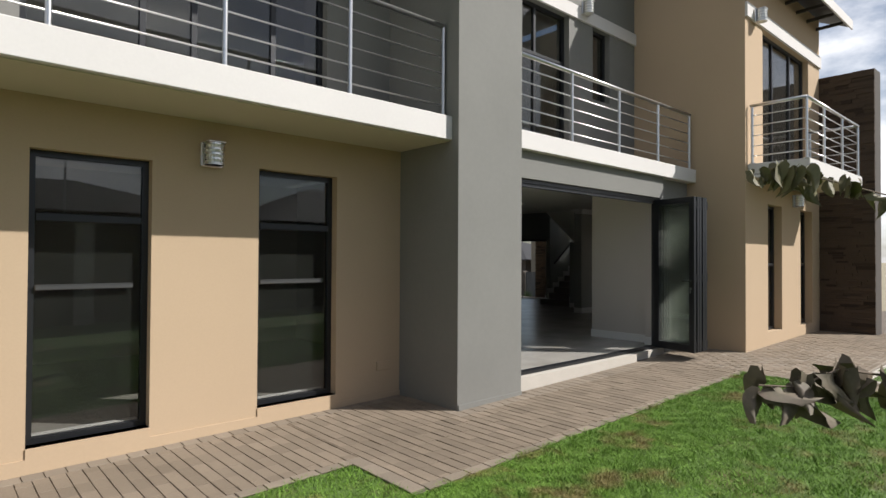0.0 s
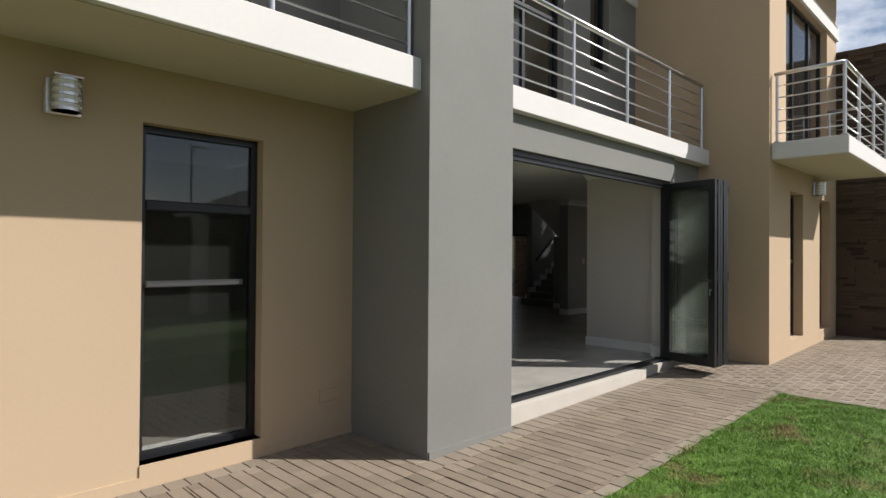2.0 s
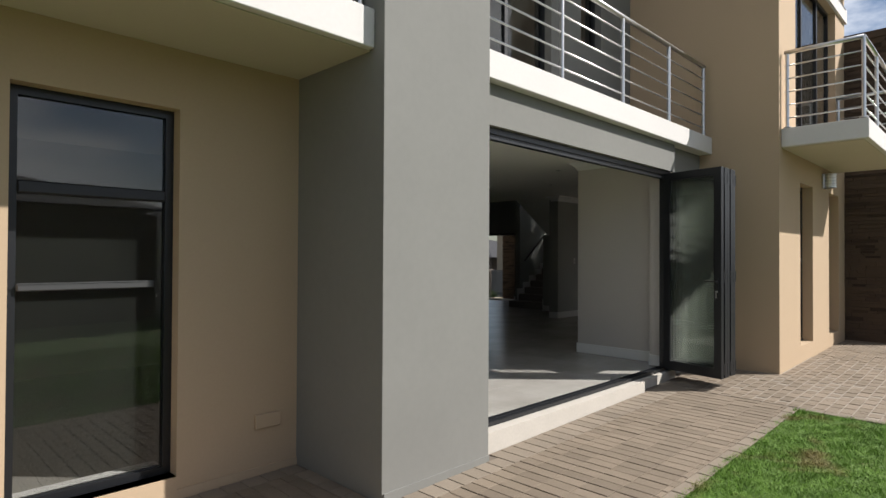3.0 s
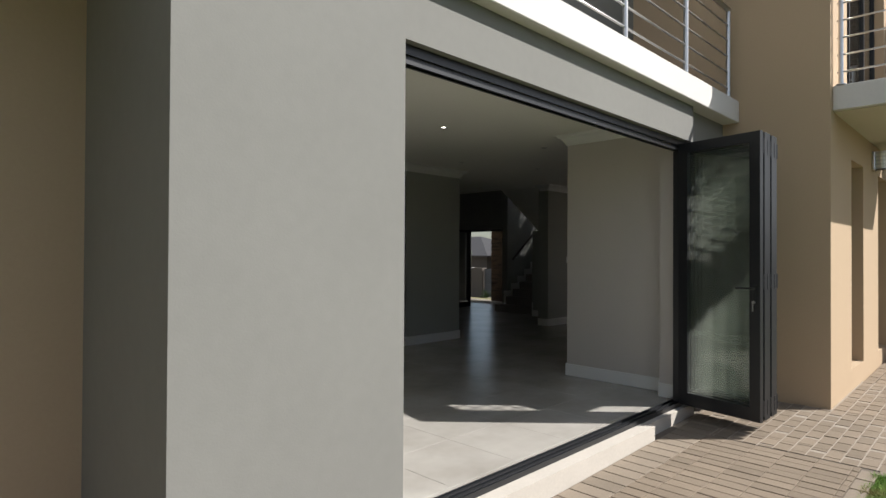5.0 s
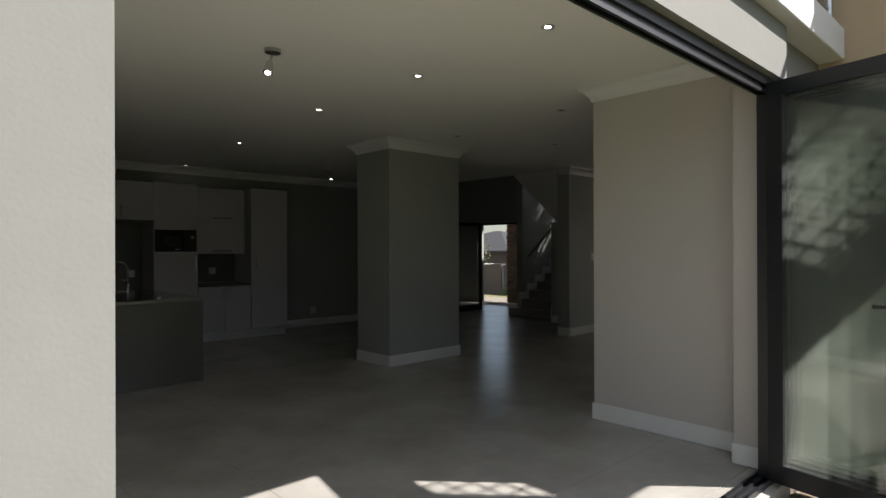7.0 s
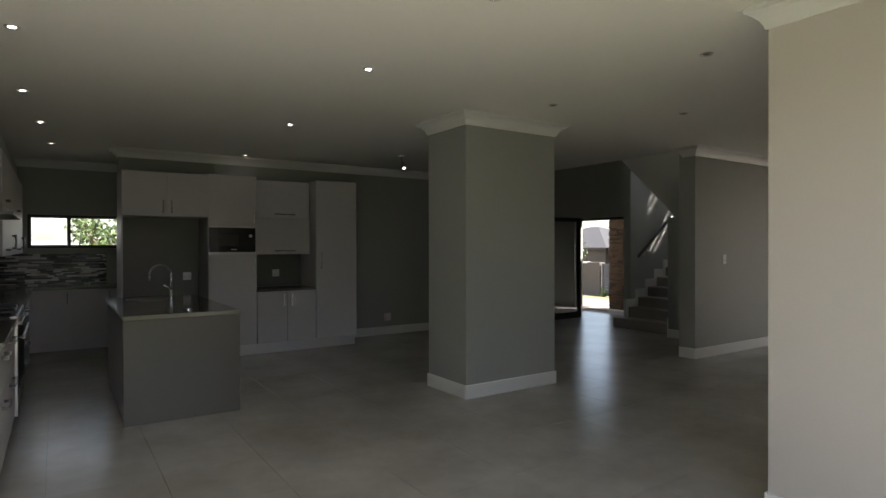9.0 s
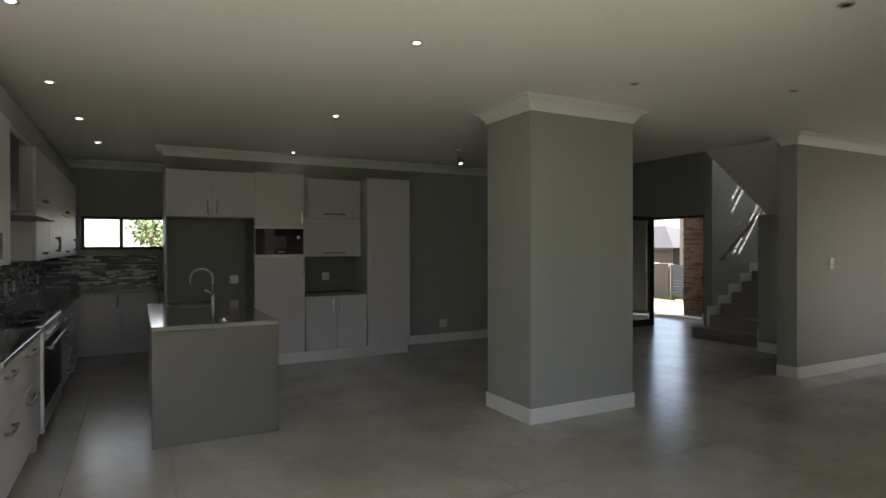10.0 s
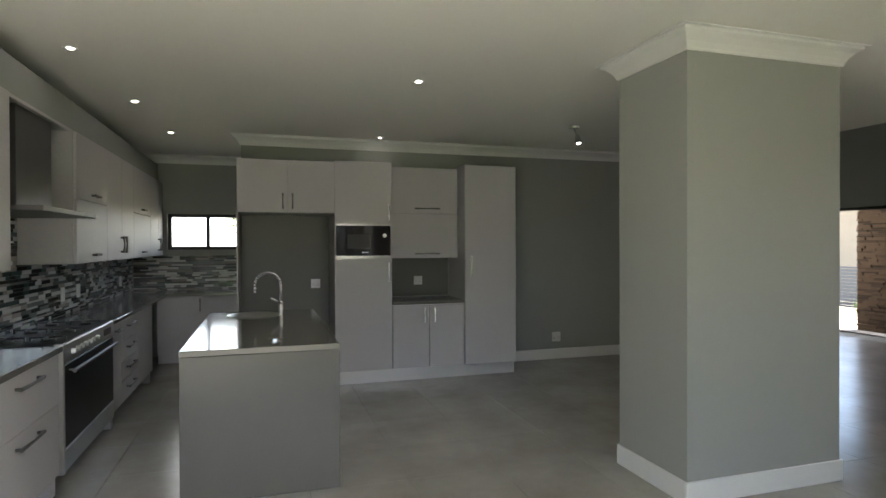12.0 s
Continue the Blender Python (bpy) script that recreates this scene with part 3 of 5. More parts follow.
structure("column", boxes((8.72, 8.58, 0, 9.85, 9.22, CEIL_Z)), WALL_IN, "broad grey-green painted square column", "column")
structure("wall_stair_block", boxes((12.2, 8.5, 0, 16, 8.72, CEIL_Z)), WALL_IN, "grey-green painted wall beside the stairs", "wall")
# the hole is an unseen opening, added to brighten the right of the room
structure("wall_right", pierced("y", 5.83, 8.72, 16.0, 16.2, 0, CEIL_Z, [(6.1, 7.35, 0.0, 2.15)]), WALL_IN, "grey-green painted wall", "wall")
# unseen slab and floor added outside; the slab stops direct sun
structure("veranda_roof", boxes((16.21, 4.9, 2.5, 20.5, 8.55, 2.62)), CEILING, "unseen slab added to keep sun out of the side opening", "veranda roof")
structure("veranda_floor", boxes((16.2, 5.0, -0.2, 20.5, 8.59, -0.02)), CONCRETE, "unseen pale concrete floor added outside the side opening", "floor")
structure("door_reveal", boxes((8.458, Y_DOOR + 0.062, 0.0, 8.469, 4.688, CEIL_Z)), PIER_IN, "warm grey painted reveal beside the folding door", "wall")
structure("ceiling", boxes((4.6, Y_DOOR + 0.14, CEIL_Z, X_EDGE, Y_BACK + 0.25, CEIL_Z + 0.04), (X_EDGE, Y_DOOR + 0.14, CEIL_Z, 16.2, 9.75, CEIL_Z + 0.04)), CEILING, "plain white painted ceiling", "ceiling")

# entrance hall
structure("wall_front_door", pierced("y", 11.06, 16.0, X_FD, X_FD + 0.25, 0, 6.7, [(12.27, 13.7, 0, 2.04)]), WALL_IN, "dark grey-green wall around the front door", "wall")
structure("wall_hall_left", boxes((X_EDGE, 16.0, 0, X_FD + 0.25, 16.2, 6.7), (X_EDGE - 0.2, Y_WALL + 0.2, 0, X_EDGE, 16.2, 6.7)), WALL_IN, "grey-green painted hall wall", "wall")
structure("wall_hall_over", boxes((X_EDGE - 0.1, 9.75, CEIL_Z + 0.04, X_EDGE, Y_WALL + 0.2, 6.7), (X_EDGE, 8.6, CEIL_Z + 0.04, 15.9, 8.7, 6.7), (15.8, 7.2, CEIL_Z + 0.04, 15.9, 8.6, 6.7), (15.9, 7.2, CEIL_Z + 0.04, 17.8, 7.3, 6.7)), WALL_IN, "grey-green painted upper hall wall", "wall")
structure("ceiling_hall", boxes((X_EDGE - 0.2, 7.2, 6.7, 17.8, 16.2, 6.8)), CEILING, "white hall ceiling", "ceiling")
structure("wall_stair", boxes((14.02, 10.9, 0, X_FD, 11.05, 6.7), (X_FD, 10.9, 0, 17.6, 11.05, 6.7)), WALL_IN, "grey-green painted wall beside the stairs", "wall")
# both openings are unseen additions: stairwell fill light, and sun for the slits
structure("wall_stair_end", pierced("y", 7.3, 11.05, 17.61, 17.8, 0, 6.7, [(9.2, 10.7, 3.2, 5.0), (7.35, 8.95, 4.8, 6.65)]), WALL_IN, "grey-green painted end wall of the stairs", "wall")
# unseen screen, added so its slits throw the sun streaks on the stair wall
blind = thing("window_blind", 17.6, 8.2, 4.8, "unseen dark screen with slits that cast sun streaks on the stair wall", "blind")
part("blind_panel", pierced("y", 7.32, 8.98, 17.602, 17.608, 4.75, 6.68, [(y, 8.9, z, z + 0.022) for y, z in ((7.4, 4.985), (7.4, 5.165), (7.64, 5.905), (7.64, 6.095))]), FASCIA, blind)
structure("upper_landing", boxes((16.21, 7.2, 2.64, 17.6, 8.72, 2.69)), CEILING, "upper landing slab", "floor")
structure("wall_under_stair", boxes((13.45, 8.72, 0, 13.6, 9.76, 1.86)), WALL_IN, "grey painted wall under the upper stair flight", "wall")
bm = bmesh.new()
prof = ((X_EDGE, CEIL_Z + 0.04), (X_EDGE, CEIL_Z), (16.4, CEIL_Z - 0.605 * (16.4 - X_EDGE)), (16.4, CEIL_Z + 0.3 - 0.605 * (16.4 - X_EDGE)), (12.85, CEIL_Z + 0.04))
lo, hi = [bm.verts.new((x, 8.72, z)) for x, z in prof], [bm.verts.new((x, 9.75, z)) for x, z in prof]
bm.faces.new(lo), bm.faces.new(hi[::-1])
for k in range(5):
    bm.faces.new((lo[k], lo[(k + 1) % 5], hi[(k + 1) % 5], hi[k]))
structure("stair_soffit", bm, CEILING, "white sloping underside of the upper stair flight", "stair soffit")

stairs = thing("staircase", 13.4, 10.2, 0, "carpeted staircase rising beside the entrance hall", "staircase", kind="structure")
for k in range(9):
    x = 13.67 + 0.265 * k
    part("tread", boxes((x, 9.76, 0.0 if k == 0 else 0.17 * k - 0.02, x + 0.29, 11.0 if k < 1 else 10.885, 0.17 * (k + 1)), bevel=0.012), CARPET, stairs, "grey carpeted step")
    if k >= 1:
        part("skirting", boxes((x - 0.05, 10.886, 0.17 * k, x + 0.265, 10.898, 0.17 * (k + 1) + 0.14)), TRIM_WHITE, stairs, "white stepped skirting")
bm = bmesh.new()
rod(bm, (14.13, 10.82, 1.225), (15.9, 10.82, 2.57), 0.024, 14)
hr = thing("handrail", 14.15, 10.82, 1.2, "dark brushed steel handrail fixed to the stair wall", "handrail")
part("rail", bm, DARK_STEEL, hr, smooth=True)
for x in (14.3, 15.2):
    bm = bmesh.new()
    z = 1.21 + (x - 14.15) * 0.76
    rod(bm, (x, 10.82, z - 0.02), (x, 10.82, z - 0.06), 0.008)
    rod(bm, (x, 10.82, z - 0.06), (x, 10.899, z - 0.06), 0.008)
    part("bracket", bm, STEEL, hr)

# skirtings and cornices
def skirting(name, rows):
    bm = bmesh.new()
    for r in rows:
        box(bm, *r, bevel=0.005)
    return structure(name, bm, TRIM_WHITE, "tall white painted skirting board", "skirting")


B = 0.13
skirting("skirting_column", [(8.705, 8.565, 0, 9.865, 8.58, B), (8.705, 8.58, 0, 8.72, 9.22, B), (9.85, 8.58, 0, 9.865, 9.22, B), (8.705, 9.22, 0, 9.865, 9.235, B)])
skirting("skirting_pier", [(8.645, 4.7, 0, 8.66, 5.83, B), (8.645, 5.83, 0, 15.99, 5.845, B), (8.443, 4.53, 0, 8.457, 4.7, B), (8.457, 4.69, 0, 8.644, 4.704, B)])
skirting("skirting_back", [(9.2, Y_WALL - 0.015, 0, X_EDGE, Y_WALL, B)])
skirting("skirting_stair_block", [(12.185, 8.485, 0, 15.99, 8.5, B), (12.185, 8.5, 0, 12.2, 8.72, B)])
skirting("skirting_under_stair", [(13.43, 8.72, 0, 13.448, 9.76, B), (13.43, 9.742, 0.13, 13.448, 9.76, 0.3)])
skirting("skirting_hall", [(14.005, 10.885, 0, 14.02, 11.06, B), (X_FD - 0.015, 11.05, 0, X_FD, 12.3, B)])
skirting("skirting_left", [(X_K, 5.47, 0, X_K + 0.015, 8.3, B)])


def cornice(name, x0, y0, x1, y1, outward=True, drop=0.1, out=0.1):
    """A coved cornice round a rectangle: outward round a column, inward round a room."""
    bm = bmesh.new()
    steps = [(0.0, drop), (0.012, drop), (0.016, drop * 0.86), (0.03, drop * 0.6), (0.055, drop * 0.35), (0.085, drop * 0.2), (0.088, 0.06 * drop), (out, 0.05 * drop), (out, 0.0)]
    s = 1 if outward else -1
    rings = []
    for d, h in steps:
        d *= s
        rings.append([bm.verts.new(p) for p in ((x0 - d, y0 - d, CEIL_Z - h), (x1 + d, y0 - d, CEIL_Z - h), (x1 + d, y1 + d, CEIL_Z - h), (x0 - d, y1 + d, CEIL_Z - h))])
    for a, b in zip(rings, rings[1:]):
        for k in range(4):
            bm.faces.new((a[k], a[(k + 1) % 4], b[(k + 1) % 4], b[k]))
    return structure(name, bm, TRIM_WHITE, "white moulded plaster cornice", "cornice")


cornice("cornice_column", 8.72, 8.58, 9.85, 9.22, True, 0.11, 0.11)
cornice("cornice_pier", 8.66, 4.8, 15.9, 5.83, True, 0.11, 0.11)
cornice("cornice_stair_block", 12.2, 8.5, 15.9, 8.66, True, 0.11, 0.11)
cornice("cornice_back_wall", 6.23, Y_WALL, X_EDGE - 0.01, Y_WALL + 0.15, True, 0.11, 0.11)
cornice("cornice_kitchen_window", X_K + 0.0, Y_BACK, 6.8, Y_BACK + 0.2, True, 0.11, 0.11)
cornice("cornice_kitchen_left", 4.66, 5.4, X_K, Y_BACK, True, 0.11, 0.11)

# ---- entrance: door, what lies beyond it ----
fd = thing("door_2", X_FD, 13.4, 0, "dark aluminium frame of the open front doorway", "front door", kind="structure")
part("door_frame", boxes((X_FD + 0.05, 12.27, 0, X_FD + 0.13, 12.32, 2.04), (X_FD + 0.05, 13.65, 0, X_FD + 0.13, 13.7, 2.04), (X_FD + 0.05, 12.32, 1.99, X_FD + 0.13, 13.65, 2.04)), ALU, fd)
part("threshold", boxes((X_FD, 12.32, 0.002, X_FD + 0.25, 13.65, 0.012)), CONCRETE, fd, "pale threshold strip in the doorway")
screen = thing("glazed_door", 13.25, 12.2, 0, "dark aluminium glazed door leaf standing open in the hall", "door")
dl = part("door_leaf", frame_bm("x", 13.2, 14.15, 12.18, 12.225, 0.012, 1.96, 0.07), ALU, screen)
part("pane", boxes((13.26, 12.2, 0.075, 14.09, 12.206, 1.9)), GLASS_CLEAR, dl).visible_shadow = False
part("kick_rail", boxes((13.271, 12.175, 0.083, 14.079, 12.198, 0.13)), ALU, dl)
bm = bmesh.new()
rod(bm, (14.115, 12.15, 1.0), (14.115, 12.18, 1.0), 0.009, 10)
rod(bm, (14.12, 12.15, 1.0), (14.0, 12.15, 1.0), 0.009, 10)
part("handle", bm, BLACK, dl, "black lever handle")
part("side_panel", frame_bm("x", X_EDGE + 0.01, 13.195, 12.18, 12.225, 0.012, 1.96, 0.06), ALU, screen)
part("side_pane", boxes((X_EDGE + 0.06, 12.2, 0.065, 13.14, 12.206, 1.905)), GLASS_CLEAR, screen).visible_shadow = False
ledge_wall("stone_pier", STONE_WARM, "y", 12.0, 13.9, 17.05, -1, -0.3, 2.6, "rust-brown stacked ledge stone pier outside the front door", 5, depth=0.35, row=0.04)
# unseen slab, added so the stone pier and porch lie in shade
structure("porch_roof", boxes((X_FD + 0.26, 11.06, 3.2, 16.9, 17.2, 3.4)), CEILING, "unseen slab added to shade the entrance porch", "porch roof")
structure("porch_floor", boxes((X_FD + 0.25, 11.06, -0.3, 16.4, 17.0, -0.06)), PORCH, "pale paved porch floor", "pavement")


def fall(x):
    """The land falls from the porch towards the street."""
    return -0.2 - 0.083 * max(0.0, min(x, 29.5) - 17.0)


def sloping(name, x0, x1, y0, y1, lift, mat, label, category):
    bm = bmesh.new()
    top = [bm.verts.new((x, y, fall(x) + lift)) for x, y in ((x0, y0), (x1, y0), (x1, y1), (x0, y1))]
    low = [bm.verts.new(v.co - Vector((0, 0, 0.25))) for v in top]
    bm.faces.new(top), bm.faces.new(low[::-1])
    for k in range(4):
        bm.faces.new((top[k], low[k], low[(k + 1) % 4], top[(k + 1) % 4]))
    return structure(name, bm, mat, label, category)


sloping("forecourt", 16.41, 17.6, 11.06, 30, -0.01, PORCH, "pale paved strip before the porch", "pavement")
sloping("driveway", 17.0, 24.5, 11.06, 40, 0.0, PORCH, "tan paved driveway falling to the street", "driveway")
sloping("verge", 24.5, 29.5, 11.06, 40, 0.0, VERGE, "short dry yellowish grass verge", "lawn")
front_wall = thing("boundary_wall", 29, 26, fall(29), "taupe plastered street boundary wall with a coping", "boundary wall", kind="structure")
part("wall", boxes((29, 25.35, -1.4, 29.2, 45, 0.5)), WALL_FAR, front_wall)
for k in range(5):
    part("pier", boxes((28.9, 24.5 + 4.4 * k, -1.4, 29.3, 25.34 + 4.4 * k - (0.4 if k else 0), 0.56)), WALL_FAR, front_wall)
part("coping", boxes((28.95, 25.35, 0.5, 29.25, 45, 0.57)), WHITE_OUT, front_wall)
gate = thing("gate", 29.05, 22, fall(29), "dark grey sliding steel gate beside the street wall", "gate")
part("gate_frame", frame_bm("y", 18.5, 24.45, 29.03, 29.09, -1.16, 0.5, 0.08), GATE_GREY, gate)
for k in range(11):
    part("board", boxes((29.04, 18.585, -1.07 + 0.135 * k, 29.075, 24.365, -0.945 + 0.135 * k)), GATE_GREY, gate)


def house(x, y, w, d, h, rise, label, group="neighbouring houses", z0=-0.2, mat=WALL_FAR):
    """A plain plastered house with a hipped tile roof, windows and eaves, seen far off."""
    ho = thing("house", x, y, z0, label, "house", group)
    part("wall", boxes((x - w / 2, y - d / 2, z0, x + w / 2, y + d / 2, h)), mat, ho)
    bm = bmesh.new()
    e = 0.6
    base = [bm.verts.new(p) for p in ((x - w / 2 - e, y - d / 2 - e, h), (x + w / 2 + e, y - d / 2 - e, h), (x + w / 2 + e, y + d / 2 + e, h), (x - w / 2 - e, y + d / 2 + e, h))]
    if w > d:
        top = [bm.verts.new((x - (w - d) / 2, y, h + rise)), bm.verts.new((x + (w - d) / 2, y, h + rise))]
        faces = ((base[0], base[1], top[1], top[0]), (base[1], base[2], top[1]), (base[2], base[3], top[0], top[1]), (base[3], base[0], top[0]))
    else:
        top = [bm.verts.new((x, y - (d - w) / 2, h + rise)), bm.verts.new((x, y + (d - w) / 2, h + rise))]
        faces = ((base[0], base[1], top[0]), (base[1], base[2], top[1], top[0]), (base[2], base[3], top[1]), (base[3], base[0], top[0], top[1]))
    for f in faces:
        bm.faces.new(f)
    bm.faces.new(base[::-1])
    part("roof", bm, ROOF, ho, "grey slate-tiled hipped roof")
    part("fascia", boxes((x - w / 2 - e, y - d / 2 - e, h - 0.15, x + w / 2 + e, y - d / 2 - e + 0.05, h + 0.02), (x - w / 2 - e, y - d / 2 - e, h - 0.15, x - w / 2 - e + 0.05, y + d / 2 + e, h + 0.02)), FASCIA, ho)
    for k in (-0.28, 0.22):
        part("window", boxes((x - w / 2 - 0.02, y + k * d - 0.7, z0 + 1.0, x - w / 2 + 0.05, y + k * d + 0.7, z0 + 2.1)), BLACK_GLASS, ho)
        part("window", boxes((x + k * w - 0.8, y + d / 2 - 0.05, z0 + 1.0, x + k * w + 0.8, y + d / 2 + 0.02, z0 + 2.1)), BLACK_GLASS, ho)
    return ho


house(51, 44.3, 12, 13, 1.25, 2.1, "taupe plastered house with a grey tiled roof across the street", z0=-1.4)
house(64, 47, 12, 14, 1.5, 2.6, "taupe plastered house with a grey tiled roof farther up the street", z0=-1.4)
house(46, 26.9, 12, 12.2, 5.6, 2.4, "pale beige double-storey house across the street", z0=-1.4, mat=PORCH)

# garden side, seen in the window glass
garden = thing("garden_wall", 0, -5, -0.2, "brown plastered garden boundary wall with pale pillars", "boundary wall", kind="structure")
part("wall", boxes((-14, -5.2, -0.4, 30, -5.0, 2.25)), WALL_FAR, garden)
for k in range(8):
    part("pillar", boxes((-10 + 4.1 * k, -5.0, -0.4, -9.6 + 4.1 * k, -4.85, 2.3), bevel=0.01), WHITE_OUT, garden, "pale plastered pillar")
house(2.5, -18, 13, 9, 3.0, 1.6, "brown house with a dark tiled roof behind the garden wall")
house(16.5, -19, 9, 8, 3.1, 2.2, "brown house with a dark tiled roof behind the garden wall")
for x, y in ((3.0, -11), (8.5, -10.5)):
    lampp = thing("street_lamp", x, y, -0.2, "thin grey street lamp post beyond the garden wall", "street lamp", "street lamps")
    bm = bmesh.new()
    rod(bm, (x, y, -0.2), (x, y, 5.0), 0.05, 8, 0.035)
    part("post", bm, STEEL, lampp)
    part("head", boxes((x - 0.1, y - 0.1, 5.0, x + 0.55, y + 0.1, 5.08), bevel=0.02), STEEL, lampp)

# ---- stone fin wall ----
ledge_wall("stone_wall", STONE, "y", 2.58, Y_WING, X_STONE, -1, -0.2, 5.1, "dark brown stacked ledge stone fin wall beside the wing", 3, depth=0.45, row=0.06)

# ---- kitchen ----
def bar_handle(x, y, z, length, axis, mat=STEEL, out=(0, -1)):
    """A slim bow handle. axis: the way that it runs."""
    bm = bmesh.new()
    d = {"x": (1, 0, 0), "y": (0, 1, 0), "z": (0, 0, 1)}[axis]
    c, d, o = Vector((x, y, z)), Vector(d), Vector((*out, 0)) * 0.028
    a, b = c - d * length / 2, c + d * length / 2
    rod(bm, a, a + o, 0.009, 10)
    rod(bm, b, b + o, 0.009, 10)
    pts = [a + o - d * 0.012, c + o * 1.25, b + o + d * 0.012]
    rod(bm, pts[0], pts[1], 0.011, 10, 0.007)
    rod(bm, pts[1], pts[2], 0.007, 10, 0.011)
    return bm


def cabinet(name, x0, y0, z0, x1, y1, z1, face, doors, label, group, feet=()):
    """A cabinet box with its fronts. face '-y' or '+x'; doors: (u0, u1, z0, z1, handle) with handle None or (u, z, length, axis)."""
    c = thing(name, x0, y0, z0, label, "cabinet", group)
    t = 0.02
    if face == "-y":
        part("body", boxes((x0, y0 + t + 0.002, z0, x1, y1, z1), bevel=0.002), CARCASS, c)
    else:
        part("body", boxes((x0, y0, z0, x1 - t - 0.002, y1, z1), bevel=0.002), CARCASS, c)
    for fy in feet:
        part("foot", boxes((x1 - 0.09, fy - 0.035, 0, x1 - 0.02, fy + 0.035, z0), bevel=0.002), MELAMINE, c, "white square foot")
    for u0, u1, a, b, h in doors:
        g = 0.0018
        if face == "-y":
            d = part("door", boxes((u0 + g, y0, a + g, u1 - g, y0 + t, b - g), bevel=0.002), MELAMINE, c)
            if h:
                part("handle", bar_handle(h[0], y0, h[1], h[2], h[3]), CHROME, d, "chrome bow handle")
        else:
            d = part("door", boxes((x1 - t, u0 + g, a + g, x1, u1 - g, b - g), bevel=0.002), MELAMINE, c)
            if h:
                # darker metal here stands in for the dimmer reflections on this face
                part("handle", bar_handle(x1, h[0], h[1], h[2], h[3], out=(1, 0)), DARK_STEEL, d, "bow handle darkened against bright reflections")
    return c


Y_F = 11.91
G1, G2, G3 = "tall kitchen cabinets", "kitchen base cabinets", "kitchen wall cabinets"
cabinet("bridge_cabinet", 6.21, Y_F, 1.785, 7.16, Y_WALL, 2.315, "-y", ((6.21, 6.69, 1.785, 2.315, (6.645, 1.9, 0.13, "z")), (6.69, 7.16, 1.785, 2.315, (6.74, 1.9, 0.13, "z"))), "white gloss double-door cabinet over the fridge recess", G1)
rec = thing("fridge_recess", 6.21, Y_F, 0, "olive grey panelled fridge recess between cabinets", "panel")
part("side_panel", boxes((6.205, Y_F, 0, 6.222, Y_WALL, 1.785)), MELAMINE, rec)
part("back_panel", boxes((6.223, Y_WALL - 0.03, 0, 7.158, Y_WALL - 0.005, 1.785)), RECESS, rec)
tower = cabinet("oven_tower", 7.16, Y_F, 0.14, 7.76, Y_WALL, 2.33, "-y", ((7.16, 7.76, 1.685, 2.33, (7.72, 1.8, 0.13, "z")), (7.16, 7.76, 0.14, 1.31, (7.72, 1.17, 0.17, "z"))), "white gloss tall cabinet housing a microwave", G1)
mw = thing("microwave", 7.45, Y_F, 1.32, "built-in microwave with black glass front and steel trim", "microwave")
part("body", boxes((7.175, Y_F + 0.004, 1.345, 7.745, Y_F + 0.021, 1.66)), BLACK_GLASS, mw)
for z0, z1 in ((1.66, 1.682), (1.315, 1.345)):
    part("trim", boxes((7.17, Y_F - 0.004, z0, 7.75, Y_F + 0.02, z1)), STEEL, mw, "steel trim strip")
part("door_window", boxes((7.29, Y_F + 0.0005, 1.42, 7.53, Y_F + 0.0035, 1.57)), material("dark_grey_window", (0.05, 0.05, 0.05), 0.15), mw, "grey viewing window")
bm = bmesh.new()
rod(bm, (7.68, Y_F + 0.003, 1.555), (7.68, Y_F - 0.014, 1.555), 0.02, 18)
part("dial", bm, STEEL, mw)
part("name_bar", boxes((7.44, Y_F + 0.0005, 1.375, 7.51, Y_F + 0.0035, 1.385)), STEEL, mw)
cabinet("lift_cabinet", 7.765, 12.12, 1.80, 8.565, Y_WALL, 2.315, "-y", ((7.765, 8.565, 1.805, 2.315, (8.2, 1.86, 0.26, "x")),), "white gloss wall cabinet with a lift-up door", G1)
cabinet("lift_cabinet", 7.765, 12.12, 1.31, 8.565, Y_WALL, 1.80, "-y", ((7.765, 8.565, 1.31, 1.80, (8.2, 1.36, 0.26, "x")),), "white gloss wall cabinet with a lift-up door", G1)
nook = thing("appliance_splashback", 7.77, Y_WALL - 0.02, 0.84, "olive grey splashback panel in the appliance nook", "panel")
part("panel", boxes((7.77, Y_WALL - 0.02, 0.86, 8.56, Y_WALL - 0.004, 1.31)), RECESS, nook)
cabinet("base_cabinet", 7.765, Y_F, 0.14, 8.57, Y_WALL, 0.82, "-y", ((7.765, 8.168, 0.14, 0.815, (8.115, 0.70, 0.13, "z")), (8.168, 8.57, 0.14, 0.815, (8.225, 0.70, 0.13, "z"))), "white gloss double-door base cabinet", G1)
slab = thing("nook_worktop", 7.765, Y_F, 0.82, "grey stone worktop in the appliance nook", "worktop")
part("top", boxes((7.765, Y_F - 0.015, 0.82, 8.57, Y_WALL, 0.85), bevel=0.003), ENGINEERED, slab)
cabinet("pantry_cabinet", 8.575, Y_F - 0.012, 0.14, 9.185, Y_WALL, 2.335, "-y", ((8.575, 9.185, 0.14, 2.335, (8.64, 1.22, 0.2, "z")),), "tall white gloss pantry cabinet", G1)
kick = thing("plinth", 7.16, Y_F + 0.06, 0, "brushed aluminium plinth under the tall cabinets", "plinth")
part("board", boxes((7.16, Y_F + 0.05, 0, 9.185, Y_F + 0.07, 0.138)), ALUMINIUM, kick)

